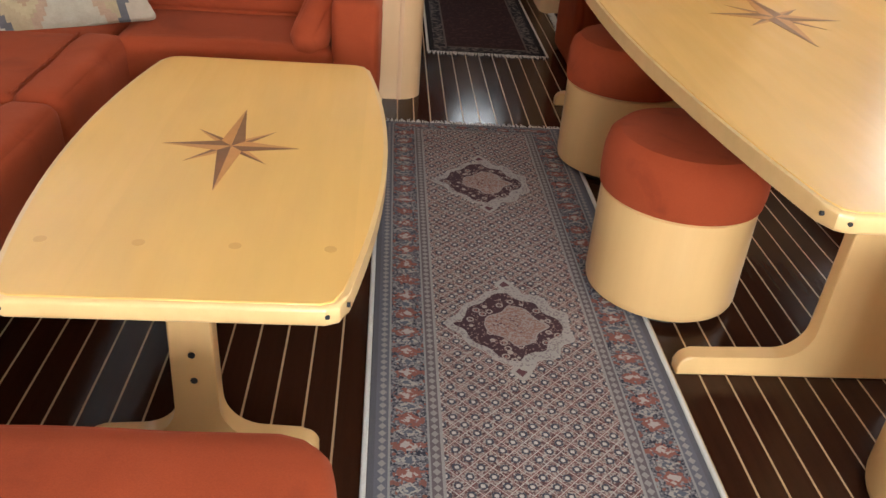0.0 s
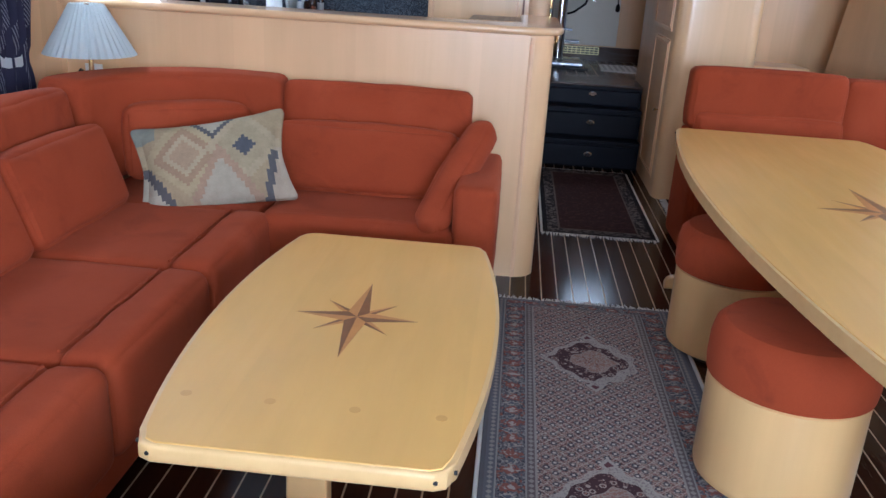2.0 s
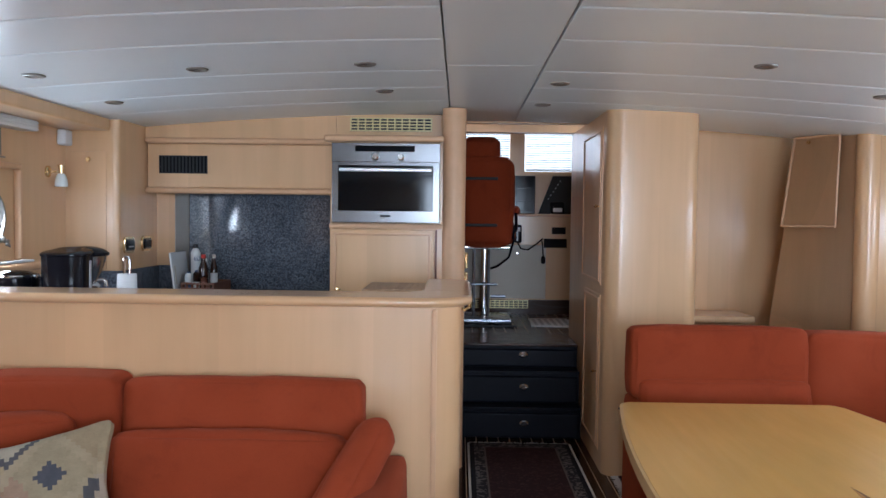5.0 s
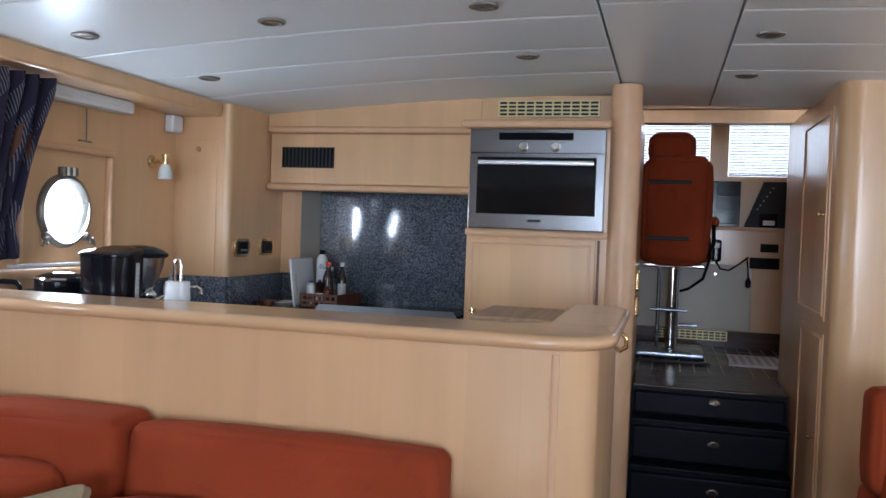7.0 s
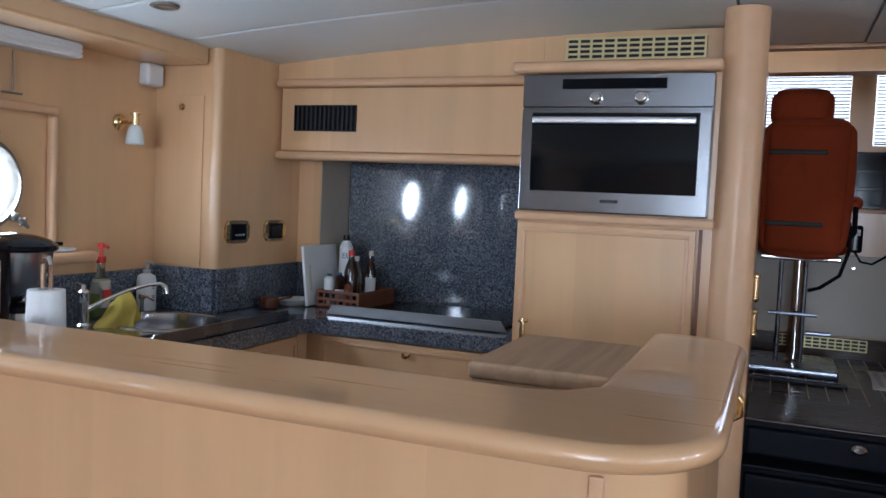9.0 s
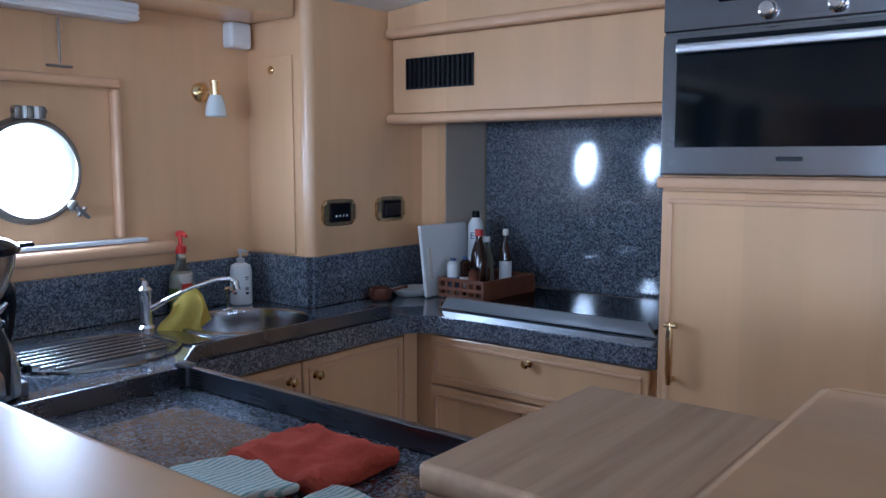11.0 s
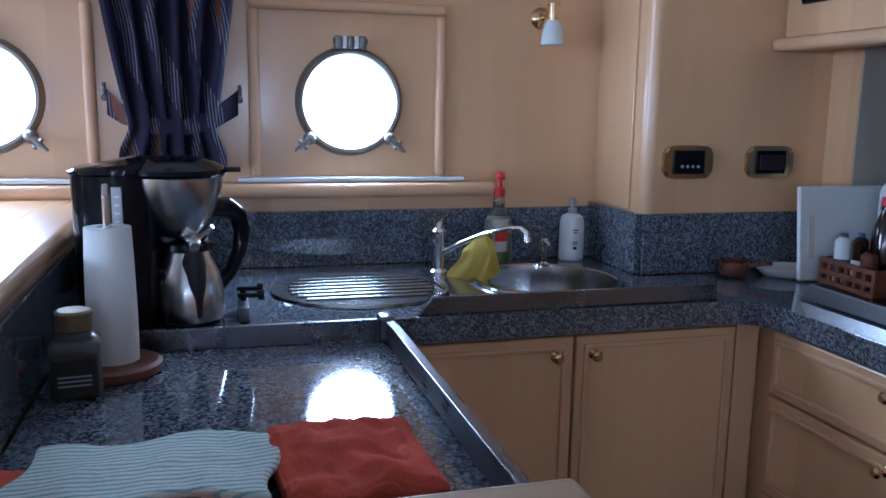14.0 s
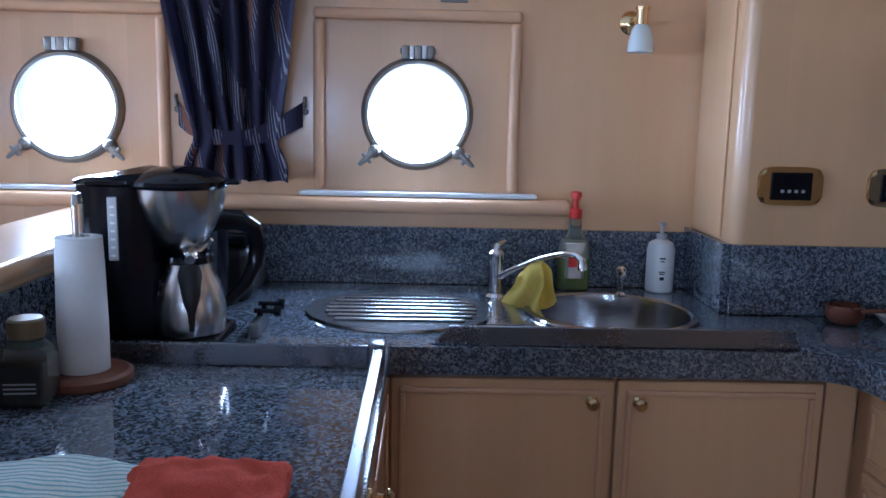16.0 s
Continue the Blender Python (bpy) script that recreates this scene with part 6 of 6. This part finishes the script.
sofa = thing("corner_sofa", "rust velour corner sofa along the cabin side and partition", "sofa")
# base plinths
bm = B()
box(bm, -1.85, -0.87, 0.9, 4.5, 0.05, 0.24, 0.02)
box(bm, -0.869, -0.02, 3.90, 4.5, 0.05, 0.24, 0.02)
part("base", bm, VELOUR, sofa)
# seats along the side
for k, (y0, y1) in enumerate(((3.27, 3.90), (2.63, 3.26), (1.99, 2.62), (1.35, 1.98))):
    cy = (y0 + y1) / 2
    soft("seat_cushion", sofa, (-1.25, cy, 0.335), (0.58, y1 - y0, 0.19), 0.030, 0.012, seed=k, sag=0.006)
    soft("seat_front", sofa, (-0.90, cy, 0.30), (0.15, y1 - y0 - 0.004, 0.27), 0.036, 0.012, seed=k + 9)
    part("seam", tube(B(), [(-0.975, y0 + 0.03 + (y1 - y0 - 0.06) * j / 24, 0.4335 + 0.0022 * math.sin(j * 2.7 + k)) for j in range(25)], 0.0045, 6), VELOUR, sofa, "puckered welt seam")
    soft("backrest", sofa, (-1.66, cy, 0.66), (0.20, y1 - y0 - 0.004, 0.34), 0.030, 0.016, (0, -9, 0), seed=k + 20)
    soft("lumbar_cushion", sofa, (-1.475, cy, 0.56), (0.13, y1 - y0 - 0.02, 0.30), 0.024, 0.022, (0, -20, 0), seed=k + 31)
# corner
soft("corner_seat", sofa, (-1.22, 4.14, 0.335), (0.66, 0.62, 0.19), 0.030, 0.012, seed=51, sag=0.006)
bm = cushion(0.20, 1.0, 0.40, 0.035, 0.01, 18, 0.003, 55)
for v in bm.verts:
    s, w, z = v.co.y + 0.5, v.co.x + 0.03 * (v.co.z + 0.2), v.co.z
    if s < 0.80:
        a = s / 0.80 * math.pi / 2
        v.co = Vector((-(0.50 + w) * math.cos(a), (0.50 + w) * math.sin(a), z))
    else:
        v.co = Vector(((s - 0.80) * 1.02, 0.50 + w, z))
part("corner_backrest", bm, VELOUR, sofa, at=Matrix.Translation((-1.135, 3.94, 0.66)))
soft("corner_lumbar", sofa, (-1.28, 4.25, 0.60), (0.48, 0.13, 0.29), 0.024, 0.02, (0, 0, 28), seed=57)
# along the partition
soft("seat_cushion", sofa, (-0.50, 4.14, 0.335), (0.72, 0.60, 0.19), 0.030, 0.012, seed=61, sag=0.006)
soft("seat_front", sofa, (-0.50, 3.89, 0.30), (0.715, 0.10, 0.26), 0.045, 0.008, seed=62)
soft("backrest", sofa, (-0.525, 4.462, 0.675), (0.79, 0.15, 0.34), 0.030, 0.010, (-8, 0, 0), seed=63)
soft("lumbar_cushion", sofa, (-0.535, 4.31, 0.555), (0.73, 0.15, 0.27), 0.024, 0.025, (-14, 0, 0), seed=64)
soft("armrest", sofa, (-0.06, 4.19, 0.36), (0.16, 0.66, 0.46), 0.03, 0.006, seed=65)
bm = cushion(0.12, 0.61, 0.13, 0.058, 0.010, 12, 0.009, 66)
part("arm_roll", bm, VELOUR, sofa, at=Matrix.Translation((-0.145, 4.10, 0.575)) @ Vector((0.15, 0.42, 0.26)).to_track_quat("Y", "Z").to_matrix().to_4x4())

near = thing("sofa_end_seat", "rust velour end seat of the sofa group", "sofa")
soft("seat_cushion", near, (-0.55, 1.72, 0.36), (1.08, 0.60, 0.20), 0.07, 0.012, seed=71)
soft("base", near, (-0.55, 1.72, 0.145), (1.04, 0.56, 0.28), 0.04, 0.004, seed=72)


def kilim_pillow(at, seed):
    bm = cushion(0.56, 0.36, 0.16, 0.02, 0.0, 18, 0.004, seed)
    for v in bm.verts:
        u, w = v.co.x / 0.26, v.co.y / 0.18
        v.co.z *= max(0.05, (1 - abs(u) ** 4) * (1 - abs(w) ** 4)) ** 0.5
        pull = 1 + 0.07 * (abs(u) * abs(w)) ** 3 - 0.06 * (1 - abs(u * w))
        v.co.x *= pull
        v.co.y *= pull
    return solo("kilim_pillow", bm, KILIM, "beige kilim throw pillow with stepped diamonds", "pillow", at, "kilim pillows")


kilim_pillow(pose(-1.09, 4.02, 0.562, 54, -10, 16), 3)
kilim_pillow(pose(2.27, 4.90, 0.625, 58, 0, -48), 5)

# dining bench, port end panel and backs
bench = thing("dining_bench", "rust velour bench round the dining table", "bench")
bm = B()
box(bm, 0.985, 2.7, 5.02, 5.50, 0.02, 0.40, 0.02)
box(bm, 2.15, 2.7, 2.3, 5.019, 0.02, 0.40, 0.02)
part("base", bm, VELOUR, bench)
soft("end_panel", bench, (0.985, 5.28, 0.31), (0.06, 0.48, 0.60), 0.03, 0.003, seed=80)
soft("seat_cushion", bench, (1.35, 5.08, 0.445), (0.72, 0.52, 0.13), 0.03, 0.01, seed=81)
soft("seat_cushion", bench, (2.0, 5.08, 0.445), (0.60, 0.52, 0.13), 0.03, 0.01, seed=82)
soft("backrest", bench, (1.335, 5.39, 0.77), (0.76, 0.16, 0.31), 0.028, 0.012, (-5, 0, 0), seed=83)
soft("lumbar_cushion", bench, (1.35, 5.32, 0.58), (0.72, 0.13, 0.24), 0.024, 0.014, (-8, 0, 0), seed=84)
bm = cushion(1.15, 0.16, 0.42, 0.03, 0.012, 14, 0.004, 85)
for v in bm.verts:
    s = (v.co.x + 0.575) / 1.15
    v.co.y -= 0.26 * max(0.0, s) ** 2.2
    v.co.z -= 0.02 * s
part("corner_backrest", bm, VELOUR, bench, at=pose(2.305, 5.41, 0.70, 0, 0, 0))
for k in range(4):
    soft("seat_cushion", bench, (2.38, 4.50 - 0.62 * k, 0.445), (0.55, 0.61, 0.13), 0.03, 0.01, seed=86 + k)
    soft("backrest", bench, (2.72, 4.50 - 0.62 * k, 0.70), (0.16, 0.61, 0.42), 0.028, 0.012, (0, 7, 0), seed=90 + k)
structure("shelf_starboard", box(B(), 1.75, 3.14, 5.58, 6.2, 0.73, 0.77, 0.008), VENEER, "maple shelf behind the dining bench")
bm = B()
box(bm, 1.02, 3.14, 5.52, 5.56, 0.0, 0.729)
structure("wall_bench_back", bm, VENEER, "low maple panel behind the bench")


def table_lamp(at):
    lamp = thing("table_lamp", "brass table lamp with white pleated shade", "lamp", at, "pleated lamps")
    bm = B()
    n = 72
    rings = []
    for r, z in ((0.062, 0.36), (0.175, 0.165)):
        rings.append([bm.verts.new(((r + (0.0045 if k % 2 else -0.002)) * math.cos(2 * math.pi * k / n), (r + (0.0045 if k % 2 else -0.002)) * math.sin(2 * math.pi * k / n), z)) for k in range(n)])
    for k in range(n):
        bm.faces.new((rings[0][k], rings[0][(k + 1) % n], rings[1][(k + 1) % n], rings[1][k]))
    bmesh.ops.solidify(bm, geom=bm.faces[:], thickness=0.0015)
    part("shade", bm, PLEAT, lamp, "white pleated shade")
    bm = B()
    lathe(bm, [(0.075, 0), (0.075, 0.012), (0.03, 0.022), (0.011, 0.04), (0.009, 0.17), (0.016, 0.18), (0.016, 0.22), (0.006, 0.24), (0.006, 0.355), (0.012, 0.36)], seg=28)
    part("stand", bm, BRASS, lamp)
    return lamp


structure("shelf_port", box(B(), -1.94, -1.62, 3.95, 4.555, 0.72, 0.76, 0.006), VENEER, "maple corner shelf behind the sofa")
table_lamp(Matrix.Translation((-1.66, 4.22, 0.762)))
table_lamp(Matrix.Translation((2.54, 5.78, 0.772)))
sw = thing("lamp_switch", "black grip switch on a thin brass stem", "switch", Matrix.Translation((-1.735, 4.20, 0.7605)))
part("stem", tube(B(), [(0.0, 0, 0.0), (0.0, 0, 0.03), (0.008, 0, 0.05)], 0.004), BRASS, sw)
part("grip", tube(B(), [(0.006, 0, 0.045), (0.02, 0, 0.07), (0.045, 0, 0.105)], [0.009, 0.011, 0.008], 12), BLACKMATT, sw)
solo("wall_socket", box(B(), -1.865, -1.785, 4.552, 4.5585, 0.765, 0.84, 0.003), WHITE, "white wall socket on the partition", "socket")

# rugs


def rug(name, label, at, w, l, mat, fringe=True, group=""):
    t = thing(name, label, "rug", at, group)
    bm = B()
    nx, ny = 10, 40
    grid = [[bm.verts.new((-w / 2 + w * i / nx, -l / 2 + l * j / ny, 0.008 + 0.0012 * noise.noise(Vector((i * 0.5, j * 0.3, w))))) for i in range(nx + 1)] for j in range(ny + 1)]
    for j in range(ny):
        for i in range(nx):
            bm.faces.new((grid[j][i], grid[j][i + 1], grid[j + 1][i + 1], grid[j + 1][i]))
    got = bmesh.ops.extrude_face_region(bm, geom=bm.faces[:])
    for v in got["geom"]:
        if isinstance(v, bmesh.types.BMVert):
            v.co.z = 0.001
    part("carpet", bm, mat, t)
    for sx in (-1, 1):
        part("selvedge", box(B(), sx * (w / 2 + 0.001), sx * (w / 2 + 0.014), -l / 2, l / 2, 0.001, 0.009, 0.003, 1), FRINGE, t, "pale cotton side binding")
    rng = random.Random(4)
    for sy in (-1, 1):
        bm = B()
        x = -w / 2
        while x < w / 2:
            L, dx = rng.uniform(0.022, 0.042), rng.uniform(-0.012, 0.012)
            tube(bm, [(x, sy * (l / 2 - 0.004), 0.006), (x + dx * 0.4, sy * (l / 2 + L * 0.5), 0.005), (x + dx, sy * (l / 2 + L), 0.0035)], [0.0035, 0.003, 0.0015], 5)
            x += rng.uniform(0.006, 0.010)
        part("fringe", bm, FRINGE, t, "cotton fringe")
    return t


rug("persian_runner", "faded red and blue patterned Persian runner rug", Matrix.Translation((0.412, 2.88, 0.0)), 0.744, 2.81, PERSIAN)
rug("dark_mat", "dark brown oriental rug with pale fringe", Matrix.Translation((0.574, 6.025, 0.0)), 0.61, 1.51, DARKRUG)
rug("side_mat", "small dark rug with pale fringe beside the bench", pose(1.30, 5.97, 0.0, 0, 0, 88), 0.40, 0.48, DARKRUG)

# ---------- floor planks ----------
floor = thing("floor", "dark mahogany planks with thin pale inlay strips", "floor", kind="structure")
W, G = 0.0648, 0.0052
wide = mesh_object("plank", box(B(), 0.0, W, -1.2, 7.02, -0.012, 0.0), MAHOG)
thin = mesh_object("strip", box(B(), W, W + G, -1.2, 7.02, -0.012, -0.0003), HOLLY)
pieces = [wide, thin]
k0, k1 = -14, 22
for k in range(k0, k1):
    for src in pieces:
        o = src if k == k0 else src.copy()
        if k > k0:
            scene.collection.objects.link(o)
        o.parent = floor
        o.matrix_basis = Matrix.Translation((k * (W + G) + 0.035, 0, 0))
bm = B()
box(bm, -1.95, k0 * (W + G) + 0.034, -1.2, 7.02, -0.012, -0.001)
box(bm, k1 * (W + G) + 0.036, 3.15, -1.2, 7.02, -0.012, -0.001)
part("outer_boards", bm, MAHOG, floor)
